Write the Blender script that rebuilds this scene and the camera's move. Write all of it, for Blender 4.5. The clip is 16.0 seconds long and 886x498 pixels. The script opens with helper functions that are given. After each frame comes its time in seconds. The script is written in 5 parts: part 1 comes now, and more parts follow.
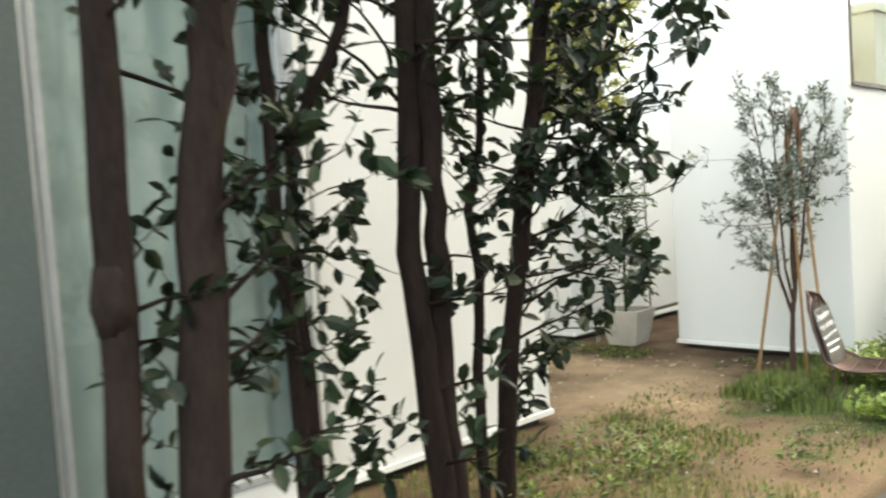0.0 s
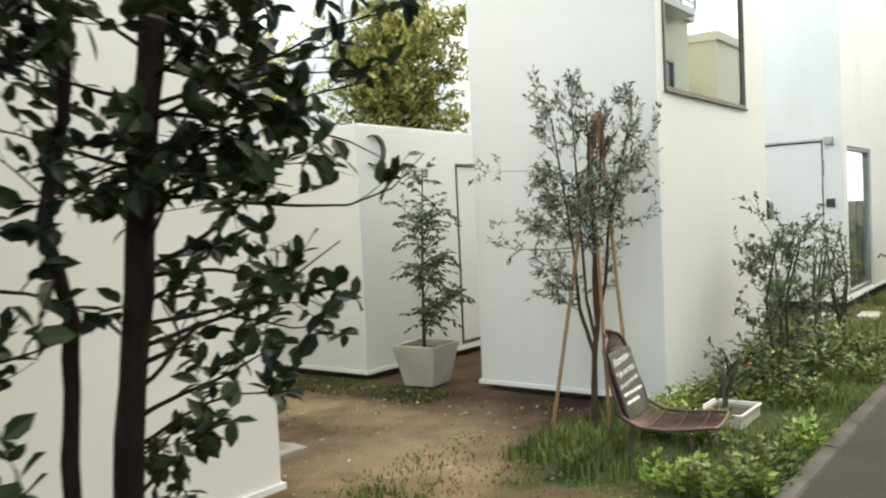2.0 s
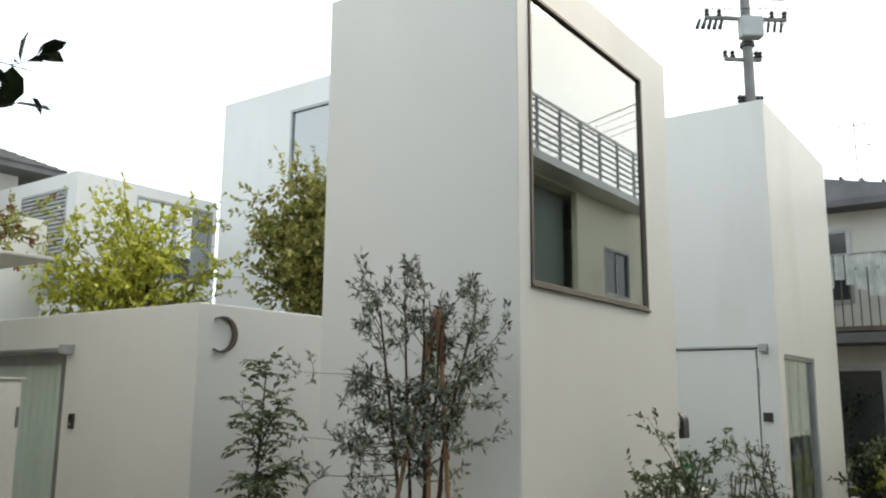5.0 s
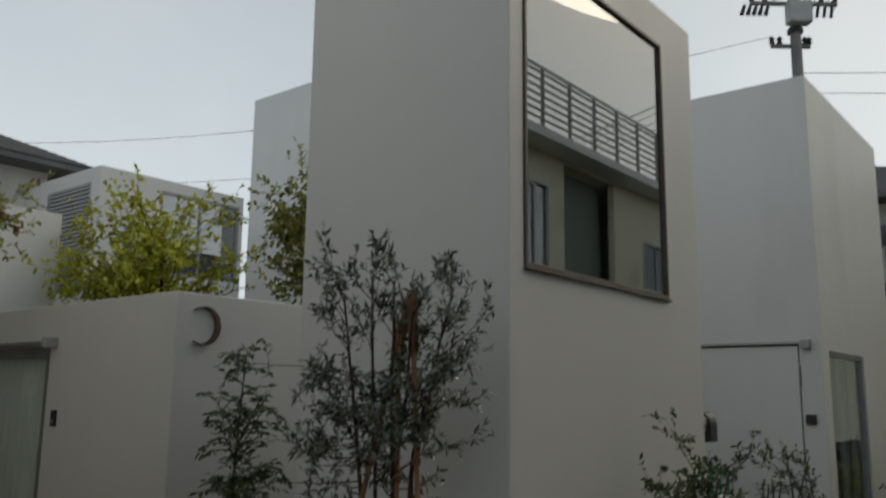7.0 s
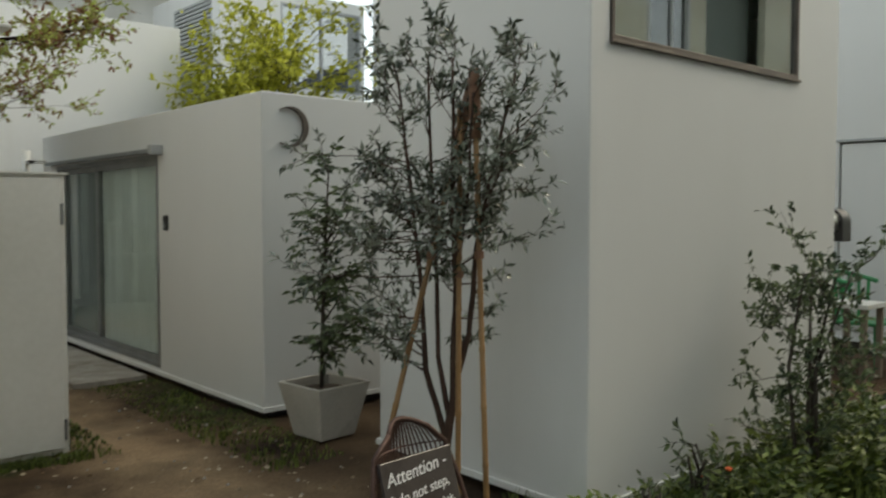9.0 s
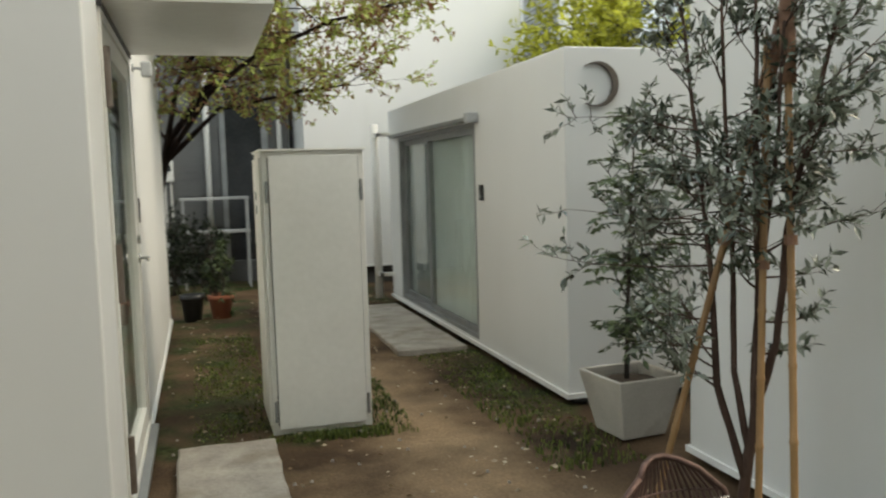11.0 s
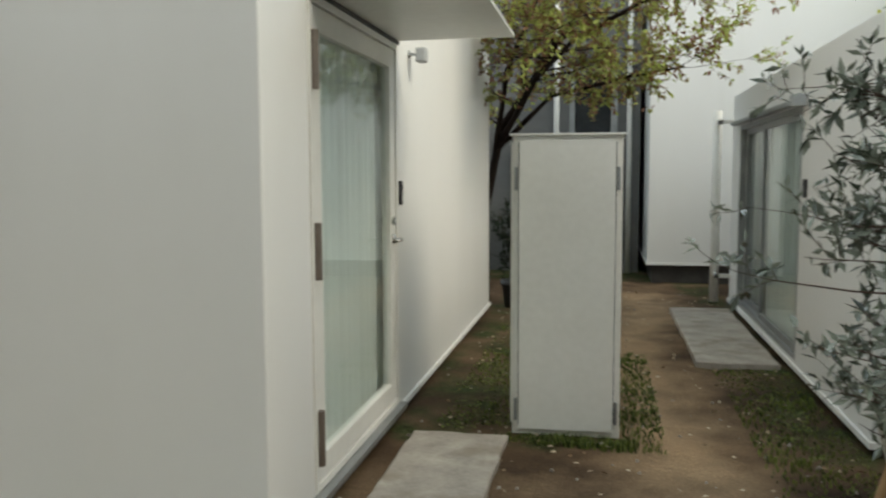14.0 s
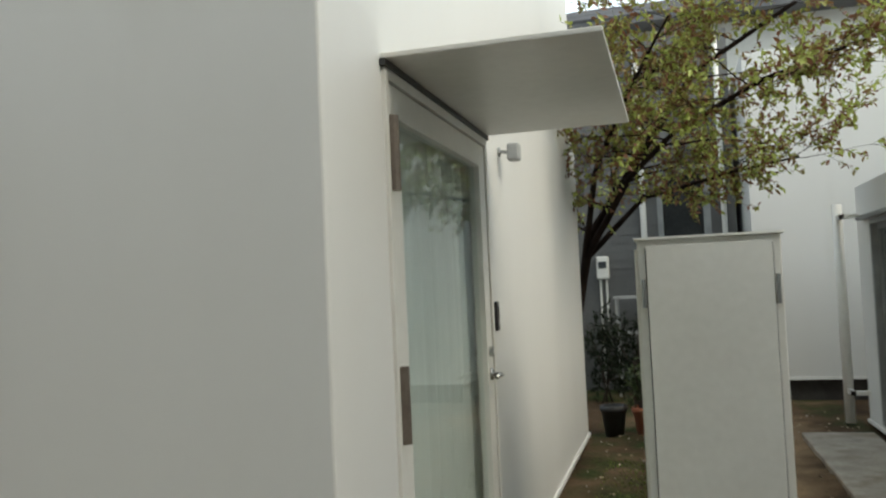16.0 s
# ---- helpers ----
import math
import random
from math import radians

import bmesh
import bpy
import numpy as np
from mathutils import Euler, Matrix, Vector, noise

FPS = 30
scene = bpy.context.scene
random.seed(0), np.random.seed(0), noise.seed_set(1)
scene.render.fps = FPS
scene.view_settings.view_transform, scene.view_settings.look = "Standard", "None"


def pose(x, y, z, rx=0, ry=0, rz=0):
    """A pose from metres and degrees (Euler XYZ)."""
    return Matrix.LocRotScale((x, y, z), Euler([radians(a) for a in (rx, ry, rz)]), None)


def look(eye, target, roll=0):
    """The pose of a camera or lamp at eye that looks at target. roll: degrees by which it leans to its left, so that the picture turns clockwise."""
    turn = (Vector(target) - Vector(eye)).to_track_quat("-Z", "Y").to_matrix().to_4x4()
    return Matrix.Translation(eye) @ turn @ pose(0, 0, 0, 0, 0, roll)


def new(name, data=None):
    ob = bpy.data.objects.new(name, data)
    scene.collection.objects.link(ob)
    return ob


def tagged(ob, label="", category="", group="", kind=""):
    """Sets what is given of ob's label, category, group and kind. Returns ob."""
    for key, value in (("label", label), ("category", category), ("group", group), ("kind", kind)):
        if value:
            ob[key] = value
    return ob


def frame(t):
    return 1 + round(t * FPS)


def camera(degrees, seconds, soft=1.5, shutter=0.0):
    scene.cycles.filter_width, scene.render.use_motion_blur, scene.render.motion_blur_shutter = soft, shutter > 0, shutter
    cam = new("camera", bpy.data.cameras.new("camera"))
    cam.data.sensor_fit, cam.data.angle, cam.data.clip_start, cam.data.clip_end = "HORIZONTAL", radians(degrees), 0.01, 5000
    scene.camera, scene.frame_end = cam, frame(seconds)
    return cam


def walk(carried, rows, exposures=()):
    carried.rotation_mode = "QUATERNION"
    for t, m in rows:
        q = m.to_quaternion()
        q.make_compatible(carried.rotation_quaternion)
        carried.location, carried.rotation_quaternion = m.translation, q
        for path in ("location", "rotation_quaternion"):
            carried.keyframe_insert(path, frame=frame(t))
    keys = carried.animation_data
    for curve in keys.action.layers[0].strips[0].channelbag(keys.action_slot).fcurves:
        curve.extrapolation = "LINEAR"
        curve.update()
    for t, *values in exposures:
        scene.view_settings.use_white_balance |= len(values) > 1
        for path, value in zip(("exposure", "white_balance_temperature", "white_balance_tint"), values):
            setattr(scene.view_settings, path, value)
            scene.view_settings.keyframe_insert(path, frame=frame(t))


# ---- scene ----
cam = camera(56.2, 16.0, soft=2.1, shutter=0.5)
# t, x, y, z, pitch, roll, yaw
PATH = [
    (0.0, 2.995, 1.381, 1.435, -3.05, 3.79, -44.31),
    (0.5, 3.341, 1.536, 1.421, -3.41, 2.28, -48.11),
    (1.0, 3.647, 1.537, 1.369, -2.32, 3.05, -50.37),
    (1.5, 3.977, 1.559, 1.377, -2.57, 2.10, -52.00),
    (2.0, 4.375, 1.594, 1.366, -2.23, 2.61, -53.04),
    (2.5, 4.632, 1.538, 1.374, -2.85, 1.80, -53.43),
    (3.0, 4.747, 1.430, 1.376, -2.94, 1.68, -53.98),
    (3.5, 4.999, 1.452, 1.431, -0.29, 1.03, -54.83),
    (4.0, 5.300, 1.505, 1.472, 4.01, 0.48, -55.56),
    (4.5, 5.565, 1.462, 1.509, 7.86, 0.04, -55.47),
    (4.7, 5.608, 1.430, 1.518, 9.32, -0.03, -55.33),
    (6.8, 6.308, 1.439, 1.523, 11.24, -1.08, -51.52),
    (7.0, 6.332, 1.478, 1.502, 10.09, -0.71, -51.35),
    (7.5, 6.542, 1.533, 1.470, 6.78, -0.44, -49.38),
    (8.0, 6.618, 1.547, 1.430, 3.39, -0.15, -47.74),
    (8.5, 6.732, 1.515, 1.392, 0.43, -0.42, -45.23),
    (9.0, 6.842, 1.473, 1.404, -2.68, -0.04, -41.38),
    (9.5, 6.867, 1.430, 1.437, -4.61, 0.18, -36.73),
    (10.0, 7.121, 1.567, 1.449, -5.69, 1.22, -29.37),
    (10.2, 7.160, 1.643, 1.449, -5.68, 1.58, -26.66),
    (12.3, 8.016, 1.858, 1.463, -4.95, 0.33, -7.47),
    (12.5, 8.053, 1.903, 1.467, -5.31, 0.28, -7.81),
    (13.0, 8.246, 2.119, 1.462, -5.83, -0.52, -3.48),
    (13.5, 8.271, 2.059, 1.439, -5.76, -0.40, 4.80),
    (14.0, 8.263, 2.071, 1.416, -5.29, 0.22, 10.93),
    (14.5, 8.115, 2.252, 1.464, -4.27, 0.33, 13.03),
    (15.0, 8.028, 2.470, 1.482, -2.08, 0.67, 13.66),
    (15.5, 7.987, 2.647, 1.513, -0.38, 1.14, 14.66),
    (16.0, 7.931, 2.861, 1.448, 2.61, 2.61, 15.51),
]
EXPOSURES = [(0.0, 1.42, 6830, 3), (0.5, 1.42, 6830, 3), (1.0, 1.27, 6830, 3), (2.0, 0.92, 6880, 3), (2.5, 0.82, 6900, 3), (3.5, 0.57, 6900, 3), (4.5, 0.24, 6800, 4), (4.7, 0.18, 6800, 4), (6.8, -1.6, 6800, 6), (7.0, -1.55, 6800, 6),
             (7.5, -1.42, 6780, 4), (8.0, -0.97, 6830, 3), (9.0, -0.46, 6930, 2), (10.0, 0.05, 6980, 3), (10.2, 0.1, 6980, 3), (12.3, 0.36, 6800, 3), (14.0, 0.14, 6680, 2), (15.0, 0.08, 6660, 2), (16.0, -0.1, 6600, 2)]
walk(cam, [(t, pose(x, y, z, 90 + p, r, w)) for t, x, y, z, p, r, w in PATH], EXPOSURES)

# ---- daylight: a bright overcast sky with a veiled sun ----
SUN_AZ, SUN_EL = radians(109), radians(43)      # clockwise from +y
SUN_POWER, SKY_POWER = 1.9, 0.098
world = bpy.data.worlds.new("overcast_sky")
scene.world = world
world.use_nodes = True
wn, wl = world.node_tree.nodes, world.node_tree.links
bg = wn["Background"]
sky = wn.new("ShaderNodeTexSky")
sky.sky_type, sky.sun_disc = "NISHITA", False
sky.sun_elevation, sky.sun_rotation = SUN_EL, SUN_AZ
sky.dust_density, sky.air_density, sky.ozone_density = 8.0, 1.5, 1.0
veil = wn.new("ShaderNodeMix"); veil.data_type = "RGBA"
veil.inputs[0].default_value = 0.55
wcoord = wn.new("ShaderNodeTexCoord")
cloud = wn.new("ShaderNodeTexNoise")
cloud.inputs["Scale"].default_value, cloud.inputs["Detail"].default_value = 2.2, 5
cramp = wn.new("ShaderNodeValToRGB")
cramp.color_ramp.elements[0].position, cramp.color_ramp.elements[1].position = 0.3, 0.75
cramp.color_ramp.elements[0].color, cramp.color_ramp.elements[1].color = (20.0, 22.3, 25.4, 1), (25.0, 27.3, 30.2, 1)
wl.new(wcoord.outputs["Generated"], cloud.inputs["Vector"])
wl.new(cloud.outputs["Fac"], cramp.inputs["Fac"])
wl.new(sky.outputs["Color"], veil.inputs[6])
# thin haze: the cloud sheet is brighter towards the horizon
wsep, haze = wn.new("ShaderNodeSeparateXYZ"), wn.new("ShaderNodeMapRange")
haze.inputs["From Min"].default_value, haze.inputs["From Max"].default_value = 0.0, 0.8
haze.inputs["To Min"].default_value, haze.inputs["To Max"].default_value = 1.6, 0.8
glow = wn.new("ShaderNodeVectorMath"); glow.operation = "SCALE"
wl.new(wcoord.outputs["Generated"], wsep.inputs[0]); wl.new(wsep.outputs["Z"], haze.inputs["Value"])
wl.new(cramp.outputs["Color"], glow.inputs[0]); wl.new(haze.outputs["Result"], glow.inputs["Scale"])
wl.new(glow.outputs[0], veil.inputs[7])
wl.new(veil.outputs[2], bg.inputs["Color"])
bg.inputs["Strength"].default_value = SKY_POWER
sun = new("sun", bpy.data.lights.new("sun", "SUN"))
sun.data.energy, sun.data.angle, sun.data.color = SUN_POWER, radians(38), (1.0, 0.87, 0.72)
sun.matrix_world = look((math.sin(SUN_AZ) * math.cos(SUN_EL) * 30, math.cos(SUN_AZ) * math.cos(SUN_EL) * 30, math.sin(SUN_EL) * 30), (0, 0, 0))

# ---- materials ----
def material(name, dark, light, rough=0.6, metal=0.0, scale=3.0, fine=60.0, bump=0.15, depth=0.004, island=0.0, objrand=0.0, through_light=0.0, stretch=(1, 1, 1), spec=0.5, stain=None, stain_scale=1.3, stain_from=0.55):
    """A surface that varies between two colours at two scales, with fine relief."""
    m = bpy.data.materials.new(name)
    m.use_nodes = True
    n, l = m.node_tree.nodes, m.node_tree.links
    p = n["Principled BSDF"]
    co = n.new("ShaderNodeTexCoord")
    mp = n.new("ShaderNodeMapping")
    mp.inputs["Scale"].default_value = stretch
    l.new(co.outputs["Object"], mp.inputs["Vector"])
    def tex(s, d=4):
        t = n.new("ShaderNodeTexNoise")
        t.inputs["Scale"].default_value, t.inputs["Detail"].default_value = s, d
        l.new(mp.outputs["Vector"], t.inputs["Vector"])
        return t
    big, small = tex(scale), tex(fine, 3)
    add = n.new("ShaderNodeMath"); add.operation = "MULTIPLY_ADD"
    l.new(small.outputs["Fac"], add.inputs[0]); add.inputs[1].default_value = 0.45
    l.new(big.outputs["Fac"], add.inputs[2])
    fac = add.outputs[0]
    if island or objrand:
        src = n.new("ShaderNodeNewGeometry").outputs["Random Per Island"] if island else n.new("ShaderNodeObjectInfo").outputs["Random"]
        a2 = n.new("ShaderNodeMath"); a2.operation = "MULTIPLY_ADD"
        l.new(src, a2.inputs[0]); a2.inputs[1].default_value = island or objrand
        l.new(fac, a2.inputs[2])
        a3 = n.new("ShaderNodeMath"); a3.operation = "SUBTRACT"
        l.new(a2.outputs[0], a3.inputs[0]); a3.inputs[1].default_value = (island or objrand) / 2
        fac = a3.outputs[0]
    ramp = n.new("ShaderNodeValToRGB")
    e = ramp.color_ramp.elements
    e[0].position, e[1].position = 0.42, 1.02
    e[0].color, e[1].color = (*dark, 1), (*light, 1)
    l.new(fac, ramp.inputs["Fac"])
    colour = ramp.outputs["Color"]
    if stain:
        st = tex(stain_scale, 6)
        sr = n.new("ShaderNodeMapRange")
        sr.inputs["From Min"].default_value, sr.inputs["From Max"].default_value = stain_from, stain_from + 0.2
        l.new(st.outputs["Fac"], sr.inputs["Value"])
        mx = n.new("ShaderNodeMix"); mx.data_type = "RGBA"
        l.new(sr.outputs["Result"], mx.inputs[0]); l.new(colour, mx.inputs[6])
        mx.inputs[7].default_value = (*stain, 1)
        colour = mx.outputs[2]
    l.new(colour, p.inputs["Base Color"])
    p.inputs["Metallic"].default_value = metal
    p.inputs["Specular IOR Level"].default_value = spec
    rr = n.new("ShaderNodeMapRange")
    rr.inputs["To Min"].default_value, rr.inputs["To Max"].default_value = max(rough - 0.08, 0.02), min(rough + 0.1, 1)
    l.new(big.outputs["Fac"], rr.inputs["Value"]); l.new(rr.outputs["Result"], p.inputs["Roughness"])
    if bump:
        b = n.new("ShaderNodeBump")
        b.inputs["Strength"].default_value, b.inputs["Distance"].default_value = bump, depth
        l.new(small.outputs["Fac"], b.inputs["Height"]); l.new(b.outputs["Normal"], p.inputs["Normal"])
    if through_light:
        tr = n.new("ShaderNodeBsdfTranslucent")
        l.new(colour, tr.inputs["Color"])
        ms = n.new("ShaderNodeMixShader"); ms.inputs[0].default_value = through_light
        l.new(p.outputs[0], ms.inputs[1]); l.new(tr.outputs[0], ms.inputs[2])
        l.new(ms.outputs[0], n["Material Output"].inputs["Surface"])
    return m


def glass_material(name, tint=(0.96, 0.98, 0.97), rough=0.0, gloss=0.06):
    m = bpy.data.materials.new(name)
    m.use_nodes = True
    n, l = m.node_tree.nodes, m.node_tree.links
    n.remove(n["Principled BSDF"])
    clear = n.new("ShaderNodeBsdfTransparent") if not rough else n.new("ShaderNodeBsdfTranslucent")
    clear.inputs["Color"].default_value = (*tint, 1)
    shine = n.new("ShaderNodeBsdfGlossy")
    shine.inputs["Roughness"].default_value = rough * 0.3
    lw = n.new("ShaderNodeLayerWeight"); lw.inputs["Blend"].default_value = 0.5
    pw = n.new("ShaderNodeMath"); pw.operation = "POWER"
    l.new(lw.outputs["Facing"], pw.inputs[0]); pw.inputs[1].default_value = 5
    add = n.new("ShaderNodeMath"); add.operation = "MULTIPLY_ADD"; add.use_clamp = True
    l.new(pw.outputs[0], add.inputs[0]); add.inputs[1].default_value = 0.8; add.inputs[2].default_value = 0.03 + gloss
    ms = n.new("ShaderNodeMixShader")
    l.new(add.outputs[0], ms.inputs[0]); l.new(clear.outputs[0], ms.inputs[1]); l.new(shine.outputs[0], ms.inputs[2])
    l.new(ms.outputs[0], n["Material Output"].inputs["Surface"])
    return m


M_WALL = material("white_painted_steel_wall", (0.645, 0.643, 0.625), (0.71, 0.71, 0.695), 0.45, scale=0.45, fine=2.6, bump=0, stretch=(1, 1, 0.3), stain=(0.585, 0.58, 0.55), stain_scale=0.9, stain_from=0.6)
M_TRIM = material("white_base_trim", (0.68, 0.68, 0.66), (0.8, 0.8, 0.78), 0.5, scale=4, fine=40, bump=0.1)
# near-black: the shade of the gap under the walls is in this colour
M_GAP = material("gap_shade_foundation", (0.03, 0.028, 0.025), (0.07, 0.065, 0.06), 0.9, scale=5, fine=50)
M_FRAME = material("bronze_window_frame", (0.07, 0.055, 0.045), (0.14, 0.115, 0.095), 0.45, metal=0.4, scale=6, fine=80, bump=0.05)
M_STEEL = material("grey_aluminium", (0.25, 0.26, 0.26), (0.38, 0.39, 0.39), 0.4, metal=0.7, scale=6, fine=90, bump=0.05)
M_WHITEFRAME = material("off_white_door_paint", (0.64, 0.63, 0.59), (0.76, 0.75, 0.71), 0.4, scale=2, fine=20, bump=0.015)
M_CABINET = material("warm_white_cabinet_paint", (0.72, 0.7, 0.645), (0.84, 0.82, 0.77), 0.45, scale=1.6, fine=25, bump=0.015, stain=(0.6, 0.56, 0.49), stain_scale=2.2, stain_from=0.66)
M_CHROME = material("brushed_steel", (0.45, 0.45, 0.44), (0.62, 0.62, 0.6), 0.25, metal=1.0, scale=8, fine=90, bump=0.03)
M_BLACK = material("black_plastic", (0.012, 0.012, 0.013), (0.03, 0.03, 0.03), 0.4, scale=10, fine=90, bump=0.05)
M_GLASS = glass_material("clear_pane", (0.93, 0.965, 0.955), gloss=0.02)
M_SKYGLASS = glass_material("reflective_pane", (0.5, 0.55, 0.53), gloss=0.33)
M_CURTAIN = material("white_sheer_curtain", (0.78, 0.81, 0.79), (0.9, 0.92, 0.9), 0.85, scale=6, fine=200, bump=0.1, through_light=0.12)
# darker copy of the curtain cloth; the room's dimness is in the colour
M_DUSKCLOTH = material("dim_room_curtain", (0.2, 0.23, 0.22), (0.3, 0.33, 0.32), 0.85, scale=5, fine=150, bump=0.1)
# grey-green render with the wall's shade mixed into the colour
M_SHADEWALL = material("shaded_grey_green_render", (0.045, 0.055, 0.05), (0.085, 0.098, 0.09), 0.8, scale=0.8, fine=40, bump=0.15, spec=0.2)
M_HINGE = material("bronzed_hinge_steel", (0.14, 0.115, 0.095), (0.24, 0.2, 0.17), 0.4, metal=0.6, scale=9, fine=80, bump=0.05)
M_ROOM = material("white_plaster_room", (0.5, 0.5, 0.48), (0.62, 0.62, 0.6), 0.8, scale=2, fine=40)
M_BARK = material("brown_bark", (0.008, 0.0055, 0.005), (0.032, 0.021, 0.017), 0.85, scale=7, fine=45, bump=0.7, depth=0.02, stretch=(1, 1, 0.35), spec=0.12)
M_BARKGREY = material("grey_bark", (0.03, 0.024, 0.02), (0.1, 0.085, 0.07), 0.85, scale=8, fine=60, bump=0.5, depth=0.008, stretch=(1, 1, 0.4), spec=0.15)
M_LEAF = material("dark_evergreen_leaf", (0.006, 0.011, 0.006), (0.024, 0.037, 0.016), 0.46, scale=3, fine=40, bump=0.1, island=0.7, through_light=0.15, spec=0.22)
M_STEM = material("red_brown_young_bark", (0.035, 0.02, 0.015), (0.11, 0.07, 0.052), 0.8, scale=9, fine=60, bump=0.4, depth=0.006, stretch=(1, 1, 0.4), spec=0.15)
M_OLIVE = material("olive_leaf", (0.055, 0.068, 0.046), (0.28, 0.305, 0.245), 0.2, scale=4, fine=40, bump=0.05, island=1.0, through_light=0.12, spec=0.8)
M_ASH = material("fresh_green_leaf", (0.025, 0.045, 0.02), (0.13, 0.17, 0.07), 0.4, scale=3, fine=40, bump=0.05, island=0.7, through_light=0.2)
M_YELLOW = material("yellow_green_spring_leaf", (0.23, 0.24, 0.014), (0.56, 0.56, 0.07), 0.5, scale=2, fine=30, bump=0.05, island=0.7, through_light=0.35)
M_OCHRE = material("ochre_green_leaf", (0.15, 0.145, 0.03), (0.4, 0.39, 0.11), 0.5, scale=2, fine=30, bump=0.05, island=0.8, through_light=0.35)
M_MAPLE = material("reddish_green_young_leaf", (0.19, 0.085, 0.045), (0.34, 0.4, 0.09), 0.45, scale=1.5, fine=30, bump=0.05, island=1.1, through_light=0.3)
M_BAMBOO = material("bamboo_stake", (0.19, 0.1, 0.038), (0.36, 0.21, 0.088), 0.5, scale=6, fine=70, bump=0.15, stretch=(1, 1, 0.3))
M_REDSTAKE = material("reddish_stake_binding", (0.16, 0.08, 0.045), (0.28, 0.15, 0.09), 0.7, scale=9, fine=90, bump=0.4)
M_CONCRETE = material("pale_concrete_slab", (0.25, 0.222, 0.19), (0.46, 0.415, 0.36), 0.85, scale=5, fine=45, bump=0.6, depth=0.012, stain=(0.24, 0.205, 0.16), stain_scale=4, stain_from=0.5, spec=0.15)
M_KERB = material("weathered_kerb_concrete", (0.05, 0.045, 0.039), (0.12, 0.11, 0.098), 0.9, scale=4, fine=80, bump=0.4, depth=0.006, objrand=0.35, stain=(0.06, 0.06, 0.042), stain_scale=2.5, spec=0.12)
M_ROAD = material("worn_asphalt", (0.024, 0.021, 0.02), (0.06, 0.054, 0.051), 0.9, scale=0.8, fine=75, bump=0.8, depth=0.008, stain=(0.03, 0.026, 0.025), stain_scale=0.7, spec=0.15)
M_POT = material("stone_grey_planter", (0.4, 0.37, 0.32), (0.56, 0.53, 0.47), 0.75, scale=4, fine=70, bump=0.25, depth=0.004, stain=(0.25, 0.21, 0.16), stain_scale=3, stain_from=0.6)
M_SOIL = material("dark_potting_soil", (0.03, 0.022, 0.015), (0.09, 0.065, 0.045), 0.95, scale=12, fine=90, bump=0.8, depth=0.02)
M_WIRE = material("rusty_brown_wire", (0.05, 0.028, 0.022), (0.14, 0.08, 0.065), 0.55, metal=0.5, scale=12, fine=90, bump=0.2)
M_BOARD = material("chalk_board", (0.035, 0.026, 0.024), (0.075, 0.06, 0.055), 0.22, scale=5, fine=60, bump=0.05, stain=(0.12, 0.1, 0.095), stain_scale=4, spec=0.9)
M_CHALK = material("white_chalk", (0.7, 0.68, 0.68), (0.85, 0.83, 0.83), 0.9, scale=20, fine=200)
M_PLANTERWHITE = material("white_plastic_trough", (0.55, 0.54, 0.5), (0.72, 0.71, 0.68), 0.5, scale=5, fine=60, bump=0.1)
M_GRASS = material("fresh_grass_blade", (0.034, 0.056, 0.009), (0.18, 0.225, 0.05), 0.5, scale=2, fine=30, bump=0, island=0.9, through_light=0.25)
M_GREENPLASTIC = material("green_plastic", (0.03, 0.2, 0.07), (0.05, 0.28, 0.1), 0.35, scale=5, fine=60, bump=0.03)
M_TERRACOTTA = material("terracotta", (0.28, 0.09, 0.05), (0.42, 0.15, 0.08), 0.8, scale=6, fine=60, bump=0.2)
M_BLUEPOT = material("dark_blue_glaze", (0.01, 0.02, 0.06), (0.03, 0.05, 0.12), 0.25, scale=6, fine=60, bump=0.05)
M_OLDWOOD = material("weathered_timber", (0.12, 0.095, 0.07), (0.25, 0.2, 0.15), 0.85, scale=5, fine=60, bump=0.4, stretch=(1, 1, 0.3))
M_GREYCLAD = material("grey_metal_cladding", (0.1, 0.1, 0.098), (0.17, 0.17, 0.165), 0.6, metal=0.2, scale=1.5, fine=40, bump=0.1)
M_BEIGE = material("beige_render", (0.78, 0.72, 0.53), (0.86, 0.82, 0.66), 0.85, scale=1.2, fine=50, bump=0.25, stain=(0.6, 0.55, 0.42), stain_scale=0.9)
# tone chosen for the light the unseen house bounces onto the street walls
M_SANDHOUSE = material("weathered_sand_bounce_render", (0.42, 0.39, 0.32), (0.56, 0.52, 0.44), 0.85, scale=1.2, fine=50, bump=0.25, stain=(0.34, 0.32, 0.27), stain_scale=0.9)
M_RECESS = material("grey_green_panel", (0.17, 0.2, 0.17), (0.25, 0.28, 0.24), 0.6, scale=1.5, fine=40, bump=0.1)
M_CREAM = material("pale_house_render", (0.5, 0.49, 0.45), (0.64, 0.63, 0.59), 0.85, scale=1.2, fine=50, bump=0.25, stain=(0.4, 0.39, 0.35), stain_scale=0.9)
M_TILE = material("dark_roof_tile", (0.045, 0.045, 0.05), (0.12, 0.12, 0.125), 0.6, scale=2, fine=40, bump=0.2, objrand=0.3)
M_DARKWIN = material("dark_window_pane", (0.02, 0.022, 0.025), (0.05, 0.055, 0.06), 0.12, scale=2, fine=30, bump=0)
M_POLE = material("concrete_pole", (0.1, 0.1, 0.1), (0.2, 0.2, 0.19), 0.85, scale=3, fine=50, bump=0.2)
M_GREYBOX = material("grey_painted_box", (0.3, 0.31, 0.31), (0.42, 0.43, 0.43), 0.5, scale=3, fine=50, bump=0.05)
